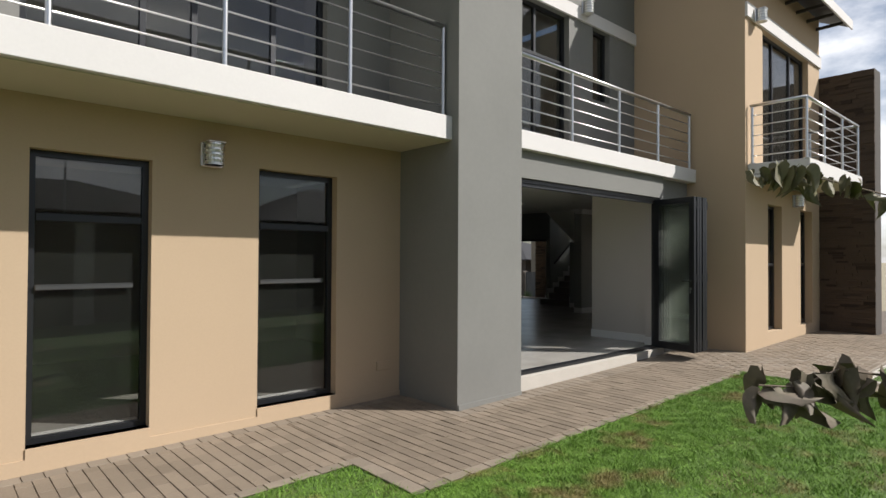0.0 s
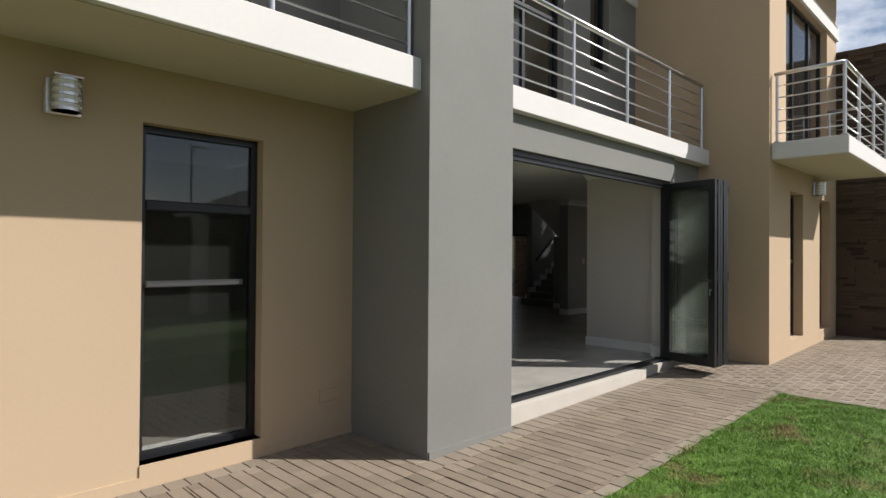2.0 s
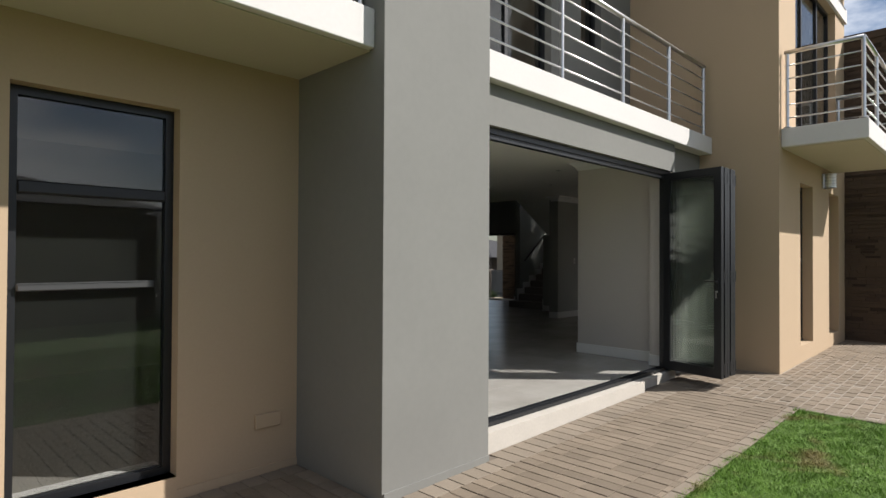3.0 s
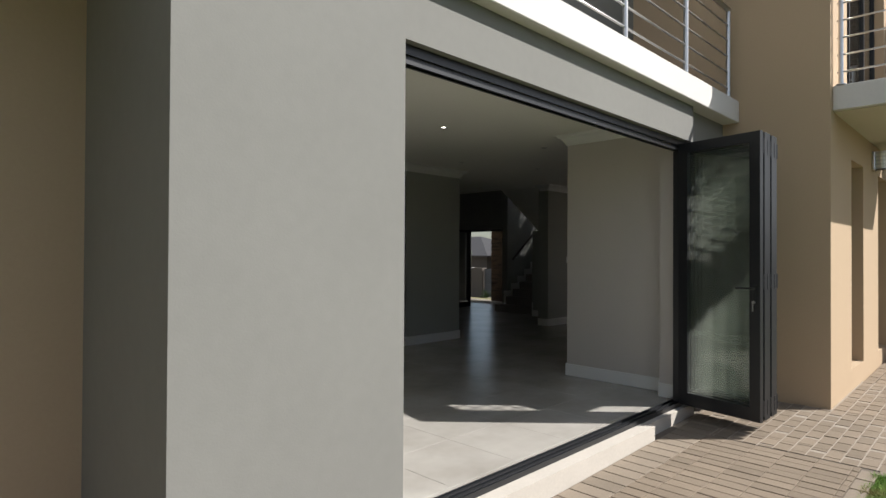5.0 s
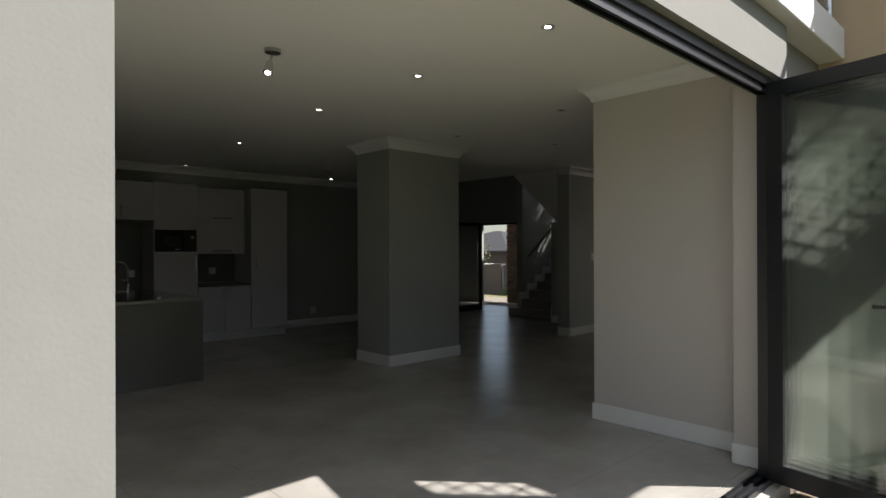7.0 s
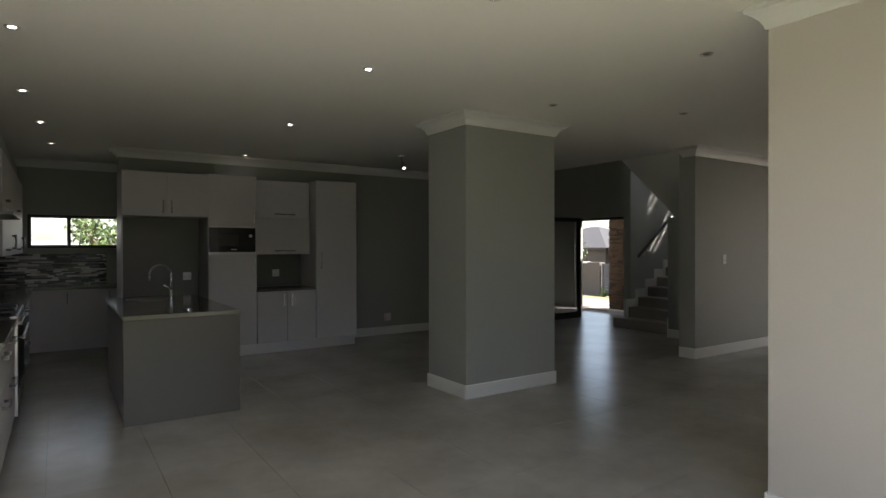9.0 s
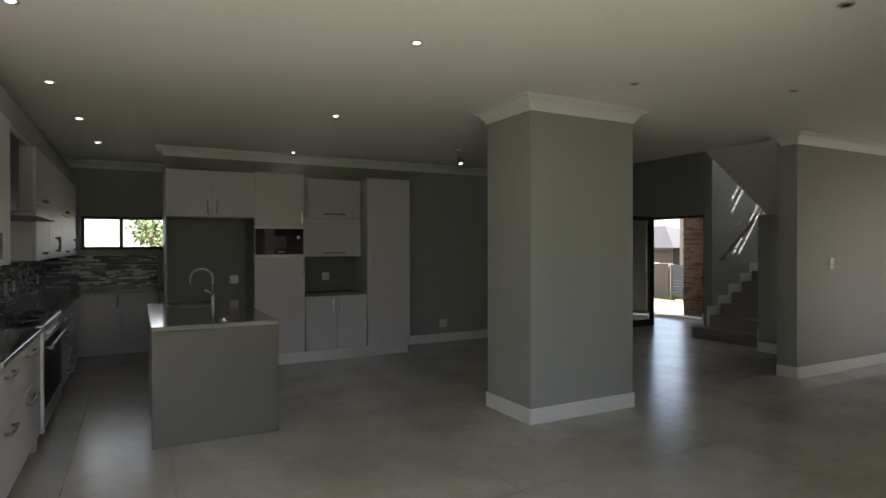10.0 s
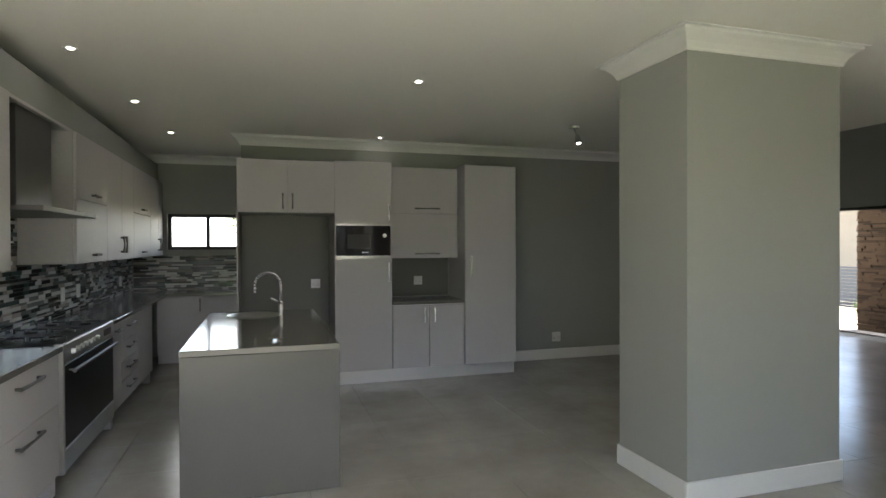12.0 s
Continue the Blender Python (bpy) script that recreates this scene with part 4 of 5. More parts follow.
isl = thing("kitchen_island", 6.45, 10.4, 0, "taupe stone waterfall kitchen island with a polished top", "kitchen island")
part("worktop", boxes((6.01, 9.41, 0.835, 6.9, 11.35, 0.87), bevel=0.003), ENGINEERED, isl, "polished grey stone top")
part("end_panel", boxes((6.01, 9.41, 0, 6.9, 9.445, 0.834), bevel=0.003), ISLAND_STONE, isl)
part("side_panel", boxes((6.03, 9.446, 0, 6.05, 11.33, 0.834), (6.86, 9.446, 0, 6.88, 11.33, 0.834), (6.05, 11.31, 0, 6.86, 11.33, 0.834)), MELAMINE, isl)
sink = thing("prep_sink", 6.38, 11.0, 0.87, "round steel prep sink set in the island top", "sink")
bm = bmesh.new()
for r0, r1, z0, z1 in ((0.2, 0.215, 0.871, 0.877), ):
    ring = [[], [], [], []]
    for k in range(36):
        a = math.tau * k / 36
        for q, (r, z) in enumerate(((r1, 0.871), (r1 - 0.004, 0.879), (r0, 0.879), (r0 - 0.02, 0.872))):
            ring[q].append(bm.verts.new((6.38 + r * math.cos(a), 11.0 + r * math.sin(a), z)))
    for q in range(3):
        for k in range(36):
            bm.faces.new((ring[q][k], ring[q][(k + 1) % 36], ring[q + 1][(k + 1) % 36], ring[q + 1][k]))
    bm.faces.new(ring[3])
part("bowl", bm, STEEL, sink, smooth=True)
bm = bmesh.new()
rod(bm, (6.53, 9.66, 0.87), (6.53, 9.66, 0.88), 0.045, 24)
rod(bm, (6.53, 9.66, 0.88), (6.53, 9.66, 0.883), 0.034, 24)
pop = thing("pop_up_socket", 6.53, 9.66, 0.87, "round dark pop-up socket in the island top", "socket")
part("cap", bm, CHROME, pop)

tap = thing("tap", 6.6, 11.02, 0.87, "tall chrome swan-neck mixer tap on the island", "tap")
bm = bmesh.new()
rod(bm, (6.6, 11.02, 0.87), (6.6, 11.02, 0.98), 0.022, 16)
part("body", bm, CHROME, tap, smooth=False)
bm = bmesh.new()
pts = [Vector((6.6, 11.02, 0.98)), Vector((6.6, 11.02, 1.12))]
for k in range(13):
    a = math.pi * k / 12 * 1.05
    pts.append(Vector((6.6 - 0.105 + 0.105 * math.cos(a), 11.02, 1.12 + 0.105 * math.sin(a))))
pts.append(pts[-1] + Vector((0.0, 0, -0.04)))
for a, b in zip(pts, pts[1:]):
    rod(bm, a, b + (b - a) * 0.08, 0.012, 12)
part("spout", bm, CHROME, tap, smooth=True)
bm = bmesh.new()
rod(bm, (6.6, 11.0, 0.965), (6.52, 10.96, 1.015), 0.012, 12, 0.009)
part("lever", bm, CHROME, tap, smooth=True)

# left run
X_F, X_U = 5.31, 5.19


def drawers(y0, y1, cuts):
    return [(y0, y1, a, b, ((y0 + y1) / 2, b - 0.068, min(0.28, (y1 - y0) * 0.42), "y")) for a, b in zip(cuts, cuts[1:])]


cabinet("drawer_cabinet", X_K, 8.86, 0.12, X_F, 9.815, 0.835, "+x", drawers(8.86, 9.815, (0.12, 0.535, 0.83)), "white gloss wide drawer cabinet beside the cooker", G2, feet=(9.77,))
cabinet("drawer_cabinet", X_K, 8.4, 0.12, X_F, 8.86, 0.835, "+x", drawers(8.4, 8.86, (0.12, 0.535, 0.83)), "white gloss wide drawer cabinet", G2, feet=(8.45,))
cabinet("drawer_cabinet", X_K, 11.05, 0.12, X_F, 11.36, 0.835, "+x", ((11.05, 11.36, 0.12, 0.83, (11.2, 0.765, 0.12, "y")),), "narrow white gloss base cabinet beside the cooker", G2, feet=(11.1,))
cabinet("drawer_cabinet", X_K, 11.36, 0.12, X_F, 12.0, 0.835, "+x", drawers(11.36, 12.0, (0.12, 0.30, 0.47, 0.645, 0.83)), "white gloss cabinet with four drawers", G2)
cabinet("corner_cabinet", X_K, 12.0, 0.12, X_F, 12.75, 0.835, "+x", ((12.0, 12.75, 0.12, 0.83, None),), "white gloss corner base cabinet", G2, feet=(12.69,))
cabinet("sink_cabinet", X_F - 0.1, Y_BACK - 0.6, 0.12, 6.9, Y_BACK, 0.835, "-y", ((X_F - 0.1, 5.75, 0.12, 0.83, (5.7, 0.72, 0.13, "z")), (5.75, 6.25, 0.12, 0.83, (6.2, 0.72, 0.13, "z")), (6.25, 6.9, 0.12, 0.83, (6.3, 0.72, 0.13, "z"))), "white gloss base cabinets under the kitchen window", G2)
kick2 = thing("plinth", X_F, Y_BACK - 0.55, 0, "white plinth under the window cabinets", "plinth")
part("board", boxes((X_F - 0.1, Y_BACK - 0.54, 0, 6.9, Y_BACK - 0.52, 0.118)), MELAMINE, kick2)
back_kick = thing("plinth", X_K, 10, 0, "dark recessed plinth under the drawer cabinets", "plinth")
part("board", boxes((X_K + 0.1, 8.4, 0, X_K + 0.12, 13.6, 0.118)), CARCASS, back_kick)
wt = thing("worktop", X_K, 11, 0.835, "polished grey stone worktop round the kitchen corner", "worktop")
part("top", boxes((X_K, 8.4, 0.836, X_F + 0.02, 9.825, 0.87), (X_K, 11.05, 0.836, X_F + 0.02, Y_BACK - 0.62, 0.87), (X_K, Y_BACK - 0.62, 0.836, 6.9, Y_BACK, 0.87), bevel=0.003), ENGINEERED, wt)

OVEN_GLASS = material("black_oven_glass", (0.012, 0.012, 0.013), 0.3, spec=0.25)
cook = thing("cooker", 5.1, 10.57, 0, "wide stainless steel cooker with a black glass oven door", "cooker")
part("body", boxes((X_K + 0.02, 9.83, 0.1, X_F - 0.03, 11.04, 0.86), bevel=0.003), BLACK, cook)
part("side_trim", boxes((X_F - 0.03, 9.83, 0.1, X_F + 0.02, 9.86, 0.88), bevel=0.004), STEEL, cook)
part("control_panel", boxes((X_F - 0.03, 9.861, 0.75, X_F + 0.015, 11.04, 0.87), bevel=0.005), STEEL, cook)
od = part("oven_door", boxes((X_F - 0.03, 9.861, 0.24, X_F + 0.01, 11.04, 0.745), bevel=0.004), OVEN_GLASS, cook, "black glass oven door")
bm = bmesh.new()
rod(bm, (X_F + 0.05, 9.93, 0.70), (X_F + 0.05, 10.97, 0.70), 0.012, 12)
rod(bm, (X_F + 0.01, 9.98, 0.70), (X_F + 0.05, 9.98, 0.70), 0.008, 8)
rod(bm, (X_F + 0.01, 10.92, 0.70), (X_F + 0.05, 10.92, 0.70), 0.008, 8)
part("door_handle", bm, DARK_STEEL, od, "dark steel bar handle")
part("drawer", boxes((X_F - 0.03, 9.861, 0.1, X_F + 0.012, 11.04, 0.235), bevel=0.004), STEEL, cook, "steel warming drawer")
for k in range(7):
    bm = bmesh.new()
    y = 10.01 + 0.09 * k
    rod(bm, (X_F + 0.014, y, 0.81), (X_F + 0.04, y, 0.81), 0.019, 14, 0.016)
    part("knob", bm, STEEL if k % 3 else PLASTIC, cook)
part("clock_panel", boxes((X_F + 0.014, 10.74, 0.785, X_F + 0.018, 10.94, 0.835)), BLACK_GLASS, cook)
part("hob", boxes((X_K + 0.02, 9.835, 0.862, X_F, 11.035, 0.874), bevel=0.002), BLACK, cook)
for k in range(3):
    for j in range(2):
        y, x = 10.03 + 0.39 * k, 4.97 + 0.22 * j
        bm = bmesh.new()
        rod(bm, (x, y, 0.874), (x, y, 0.888), 0.045, 18, 0.035)
        part("burner", bm, BLACK, cook)
        part("pan_support", boxes((x - 0.1, y - 0.005, 0.892, x + 0.1, y + 0.005, 0.904), (x - 0.005, y - 0.1, 0.892, x + 0.005, y + 0.1, 0.904), (x - 0.1, y - 0.005, 0.874, x - 0.09, y + 0.005, 0.892), (x + 0.09, y - 0.005, 0.874, x + 0.1, y + 0.005, 0.892)), BLACK, cook, "black pan support")
for y in (9.89, 10.98):
    bm = bmesh.new()
    rod(bm, (X_F - 0.1, y, 0), (X_F - 0.1, y, 0.1), 0.018, 12)
    part("leg", bm, STEEL, cook)

hood = thing("cooker_hood", 5.0, 10.1, 1.68, "dark steel chimney cooker hood with a thin canopy", "cooker hood")
part("chimney", boxes((X_K, 9.8, 1.69, X_K + 0.29, 10.38, 2.42), bevel=0.003), DARK_STEEL, hood)
part("canopy", boxes((X_K, 9.56, 1.655, 5.32, 10.59, 1.685), bevel=0.004), DARK_STEEL, hood)


def upper(y0, y1, z0, z1, split, label):
    rows = []
    for u0, u1, a, b, h in split:
        rows.append((u0, u1, a, b, h))
    return cabinet("wall_cabinet", X_K, y0, z0, X_U, y1, z1, "+x", rows, label, G3)


upper(8.4, 9.5, 1.33, 2.28, ((8.4, 8.95, 1.33, 2.28, (8.9, 1.45, 0.13, "z")), (8.95, 9.5, 1.33, 2.28, (9.0, 1.45, 0.13, "z"))), "white gloss wall cabinet beside the cooker hood")
upper(10.62, 11.45, 1.33, 2.28, ((10.62, 11.45, 1.80, 2.28, (11.07, 1.85, 0.14, "y")), (10.62, 11.45, 1.33, 1.80, (11.07, 1.39, 0.12, "y"))), "white gloss wall cabinet with two lift-up doors")
upper(11.45, 12.5, 1.33, 2.28, ((11.45, 11.98, 1.33, 2.28, (11.93, 1.47, 0.13, "z")), (11.98, 12.5, 1.33, 2.28, (12.03, 1.47, 0.13, "z"))), "white gloss double-door wall cabinet")
upper(12.5, 13.4, 1.33, 2.28, ((12.5, 13.4, 1.80, 2.28, (12.95, 1.85, 0.14, "y")), (12.5, 13.4, 1.33, 1.80, (12.95, 1.39, 0.12, "y"))), "white gloss wall cabinet with two lift-up doors")
upper(13.4, Y_BACK, 1.33, 2.28, ((13.4, 13.93, 1.33, 2.28, (13.88, 1.47, 0.13, "z")), (13.93, Y_BACK, 1.33, 2.28, (13.98, 1.47, 0.13, "z"))), "white gloss double-door wall cabinet by the window")
pel = thing("cabinet_pelmet", X_K, 10, 2.28, "shadowed bulkhead filler above the wall cabinets", "bulkhead")
part("board", boxes((X_K, 8.4, 2.282, X_U - 0.06, Y_BACK, 2.52)), WALL_IN, pel)
part("cover_strip", boxes((X_U - 0.059, 8.4, 2.282, X_U - 0.045, Y_BACK - 0.01, 2.3)), MELAMINE, pel, "white cover strip")
# unseen overhang, added to reduce sky light through the strip window
structure("eave_kitchen", boxes((4.4, Y_BACK + 0.26, 2.15, 7.4, Y_BACK + 1.2, 2.3)), FASCIA, "unseen dark slab added to cut light at the kitchen window", "eave")
kw = window("window_10", "x", 5.24, 6.75, Y_BACK + 0.08, 1.40, 1.88, "dark-framed horizontal strip window over the worktop", mullions=(5.735,), pane=GLASS_CLEAR, w=0.045)


# mosaic splashback, real strips in courses
MOSAIC = [material("mosaic_%d" % k, c, r, vary=0.15, grain=30, objects=0.2, island=0.2) for k, (c, r) in enumerate((((0.02, 0.028, 0.03), 0.12), ((0.55, 0.56, 0.55), 0.2), ((0.15, 0.165, 0.165), 0.2), ((0.05, 0.085, 0.08), 0.1), ((0.23, 0.2, 0.17), 0.4)))]
splash = thing("splashback", X_K, 11.5, 0.87, "mosaic splashback of dark, grey and pale glass strips", "splashback", kind="structure")
part("backing", boxes((X_K, 8.4, 0.871, X_K + 0.006, Y_BACK - 0.007, 1.329), (X_K, 9.505, 1.329, X_K + 0.006, 10.615, 1.654), (X_K, Y_BACK - 0.006, 0.871, 6.21, Y_BACK, 1.325)), GROUT, splash)
rng = random.Random(11)
joined = [bmesh.new() for _ in MOSAIC]
strip_count = 0
for run, (u0, u1, z0, z1) in enumerate(((8.4, Y_BACK - 0.012, 0.873, 1.328), (9.51, 10.61, 1.33, 1.652), (X_K + 0.02, 6.2, 0.873, 1.322))):
    z = z0
    while z < z1 - 0.005:
        h = min(rng.choice((0.015, 0.024, 0.03)), z1 - z)
        u = u0
        while u < u1 - 0.004:
            w = min(rng.uniform(0.06, 0.2), u1 - u)
            k = rng.choices(range(5), (3.4, 4.2, 2.4, 2.0, 1.4))[0]
            d = rng.uniform(0.008, 0.013)
            row = (X_K + 0.004, u + 0.001, z + 0.001, X_K + d, u + w - 0.001, z + h - 0.001) if run < 2 else (u + 0.001, Y_BACK - d, z + 0.001, u + w - 0.001, Y_BACK - 0.004, z + h - 0.001)
            if run < 2 and 9.9 < u < 11.3 and strip_count < 280:
                part("strip", boxes(row), MOSAIC[k], splash)
                strip_count += 1
            else:
                x0, y0, zz0, x1, y1, zz1 = row
                v = [joined[k].verts.new(p) for p in ((x0, y0, zz0), (x1, y0, zz0), (x1, y1, zz0), (x0, y1, zz0), (x0, y0, zz1), (x1, y0, zz1), (x1, y1, zz1), (x0, y1, zz1))]
                for f in ((0, 3, 2, 1), (4, 5, 6, 7), (0, 1, 5, 4), (1, 2, 6, 5), (2, 3, 7, 6), (3, 0, 4, 7)):
                    joined[k].faces.new([v[q] for q in f])
            u += w
        z += h
for k, bm in enumerate(joined):
    tagged(part("mosaic_strips", bm, MOSAIC[k], splash), kind="stuff")


# ---- sockets, switches, lamps ----
def socket(x, y, z, face, label, w=0.12, h=0.075):
    s = thing("socket", x, y, z, label, "socket", "wall sockets")
    if face == "-y":
        part("plate", boxes((x - w / 2, y - 0.01, z - h / 2, x + w / 2, y, z + h / 2), bevel=0.003), PLASTIC, s)
        for k in (-0.25, 0.25):
            part("switch", boxes((x + k * w - 0.008, y - 0.014, z + 0.008, x + k * w + 0.008, y - 0.0095, z + 0.024)), PLASTIC, s)
            bm = bmesh.new()
            for dx, dz in ((0, -0.004), (-0.009, -0.02), (0.009, -0.02)):
                rod(bm, (x + k * w + dx, y - 0.0095, z + dz), (x + k * w + dx, y - 0.0112, z + dz), 0.0035, 8)
            part("pin_holes", bm, BLACK, s)
    else:
        part("plate", boxes((x, y - w / 2, z - h / 2, x + 0.01, y + w / 2, z + h / 2), bevel=0.003), PLASTIC, s)
        part("switch", boxes((x + 0.0095, y - 0.01, z - 0.012, x + 0.015, y + 0.01, z + 0.012)), PLASTIC, s)
    return s


socket(7.01, Y_WALL - 0.03, 1.03, "-y", "white double socket on the recess panel", 0.1, 0.1)
socket(8.19, Y_WALL - 0.02, 1.04, "-y", "white double socket in the appliance nook", 0.1, 0.1)
socket(10.01, Y_WALL, 0.28, "-y", "white double socket low on the grey wall", 0.12, 0.12)
socket(X_K + 0.013, 11.51, 1.05, "+x", "white socket on the mosaic splashback", 0.09, 0.12)
socket(X_K + 0.013, 11.94, 1.05, "+x", "white socket on the mosaic splashback", 0.09, 0.12)
socket(X_K + 0.013, 13.54, 1.04, "+x", "white socket on the mosaic splashback", 0.09, 0.12)
socket(12.85, 8.5, 1.24, "-y", "white light switch on the grey wall", 0.075, 0.12)


def downlight(x, y, lit):
    d = thing("downlight", x, y, CEIL_Z, "round recessed downlight, switched on" if lit else "round recessed downlight, switched off", "downlight", "ceiling downlights")
    bm = bmesh.new()
    n = 24
    rings = []
    for r, z in ((0.040, 0.0), (0.039, -0.006), (0.030, -0.007), (0.021, 0.001)):
        rings.append([bm.verts.new((x + r * math.cos(math.tau * k / n), y + r * math.sin(math.tau * k / n), CEIL_Z - 0.002 + z)) for k in range(n)])
    for a, b in zip(rings, rings[1:]):
        for k in range(n):
            bm.faces.new((a[k], a[(k + 1) % n], b[(k + 1) % n], b[k]))
    part("ring", bm, STEEL, d)
    bm = bmesh.new()
    rod(bm, (x, y, CEIL_Z - 0.005), (x, y, CEIL_Z - 0.002), 0.019, 20)
    part("bulb", bm, LAMP_GLOW if lit else BLACK, d, "glowing bulb" if lit else "dark bulb")
    return d


for x, y, lit in ((7.33, 5.29, 1), (7.385, 6.51, 1), (7.385, 7.9, 1), (7.548, 9.98, 1), (7.7, 12.23, 1), (5.367, 9.88, 1), (5.455, 11.2, 1), (5.535, 12.55, 1), (5.38, 8.3, 1), (9.05, 6.415, 0), (9.185, 7.925, 0), (10.43, 7.49, 0), (11.3, 10.05, 1), (5.35, 6.4, 0)):
    downlight(x, y, lit)


def ceiling_spot(x, y, dx, dy):
    s = thing("ceiling_spotlight", x, y, CEIL_Z, "chrome swivel ceiling spotlight, switched on", "spotlight", "ceiling spotlights")
    bm = bmesh.new()
    rod(bm, (x, y, CEIL_Z - 0.022), (x, y, CEIL_Z - 0.001), 0.05, 20, 0.055)
    part("rose", bm, STEEL, s)
    tip = Vector((x + dx, y + dy, CEIL_Z - 0.13))
    bm = bmesh.new()
    rod(bm, (x, y, CEIL_Z - 0.02), tip, 0.008, 10)
    part("arm", bm, CHROME, s)
    aim = Vector((dx, dy, -0.16)).normalized()
    bm = bmesh.new()
    rod(bm, tip - aim * 0.03, tip + aim * 0.05, 0.022, 18, 0.034)
    part("head", bm, CHROME, s)
    bm = bmesh.new()
    rod(bm, tip + aim * 0.0505, tip + aim * 0.053, 0.017, 18)
    part("bulb", bm, LAMP_GLOW, s, "glowing bulb")
    return s


ceiling_spot(6.34, 6.725, -0.05, -0.05)
ceiling_spot(9.465, 11.1, 0.02, -0.04)

# ---- ground, lawn, branch ----
bm = bmesh.new()
near = [[bm.verts.new((x, y, z)) for x, z in ((-400, -0.42), (19.6, -0.45), (29.5, -1.42), (700, -1.42))] for y in (-400, 700)]
for k in range(3):
    bm.faces.new((near[0][k], near[0][k + 1], near[1][k + 1], near[1][k]))
structure("ground", bm, FIELD, "dry grassy open ground", "ground")


def sheet(name, mat, label, category, rects, drop):
    """A gently falling sheet of ground made of rectangles."""
    bm = bmesh.new()
    for x0, y0, x1, y1 in rects:
        top = [bm.verts.new((x, y, ground_at(x) - drop)) for x, y in ((x0, y0), (x1, y0), (x1, y1), (x0, y1))]
        low = [bm.verts.new((v.co.x, v.co.y, -0.45)) for v in top]
        bm.faces.new(top)
        for k in range(4):
            bm.faces.new((top[k], low[k], low[(k + 1) % 4], top[(k + 1) % 4]))
    return structure(name, bm, mat, label, category)


X_N, Y_N, Y_G, X_G = 2.22, 3.72, 2.95, 7.87
lawn = sheet("lawn", SOIL, "thick green lawn with worn brown patches", "lawn", [(-8, -4.99, X_G, Y_G), (-8, Y_G, X_N, Y_N), (8.5, -4.99, 13.4, 1.75)], 0.014)
pave = sheet("pavement", PAVER_BED, "brown brick paving along the house wall", "pavement", [(-8, Y_N, X_N, Y_LEFT), (X_N, Y_G, X_G, Y_LEFT), (X_G, 1.75, 19.9, 5.0), (X_G, -4.99, 8.5, 1.75), (13.4, -4.99, 19.9, 1.75)], 0.008)
sand = sheet("joint_sand", PALE_SAND, "pale sand swept into the paving joints", "paving joints", [(X_G + 0.1, 1.83, 11.0, 4.36)], 0.0045)


def blades(count, x0, x1, y0, y1, rng, keep):
    x, y = rng.uniform(x0, x1, count), rng.uniform(y0, y1, count)
    ok = keep(x, y)
    x, y = x[ok], y[ok]
    n = len(x)
    tuft = 0.75 + 0.3 * np.sin(9.0 * x + 4.0 * np.sin(5.0 * y)) * np.sin(8.0 * y + 3.0 * np.sin(6.0 * x))
    a, h, lean = rng.uniform(0, math.tau, n), rng.uniform(0.014, 0.042, n) * tuft, rng.uniform(0.01, 0.045, n)
    w = rng.uniform(0.002, 0.0042, n)
    z = -0.255 + 0.018 * np.clip(x, -8, 12) - 0.016
    b = a + rng.uniform(-0.8, 0.8, n) + 1.57
    v = np.empty((n, 3, 3))
    v[:, 0] = np.stack([x - w * np.cos(a), y - w * np.sin(a), z], 1)
    v[:, 1] = np.stack([x + w * np.cos(a), y + w * np.sin(a), z], 1)
    v[:, 2] = np.stack([x + lean * np.cos(b), y + lean * np.sin(b), z + h], 1)
    return v.reshape(-1, 3)


grng = np.random.default_rng(4)
verts = np.concatenate([
    blades(190000, 1.2, X_G + 0.02, 0.9, Y_G + 0.03, grng, lambda x, y: y > 0.9 + 0.0 * x),
    blades(70000, 2.2, X_G + 0.02, 2.0, Y_G + 0.03, grng, lambda x, y: x < 9),
    blades(24000, 0.2, X_N + 0.02, 2.4, Y_N + 0.03, grng, lambda x, y: x < 9),
    blades(80000, 1.0, X_G, -1.2, 0.9, grng, lambda x, y: x < 9),
    blades(25000, 8.5, 13.4, -2.5, 1.77, grng, lambda x, y: x < 99),
])
me = bpy.data.meshes.new("grass")
me.from_pydata(verts.tolist(), [], np.arange(len(verts)).reshape(-1, 3).tolist())
me.materials.append(BLADE)
tagged(new("grass", me), "short dense green grass with dry tips", "grass", kind="stuff")


def leaf_blade(bm, at, size, heading, pitch, curl, rng):
    """One curled, crumpled leaf: a grid of six by four, folded along its rib."""
    m = Matrix.Translation(at) @ Euler((pitch, rng.uniform(-0.7, 0.7), heading)).to_matrix().to_4x4()
    rows = []
    for i in range(7):
        u = i / 6
        wid = size * 0.27 * math.sin(math.pi * min(1, 0.06 + 0.94 * u) ** 0.8) + 0.0015
        row = []
        for j in (-1, -0.4, 0, 0.4, 1):
            row.append(bm.verts.new(m @ Vector((j * wid, u * size, curl * size * (abs(j) * 0.55 - u * u * 0.8) + rng.uniform(-0.075, 0.075) * size))))
        rows.append(row)
    for a, b in zip(rows, rows[1:]):
        for k in range(4):
            bm.faces.new((a[k], a[k + 1], b[k + 1], b[k]))


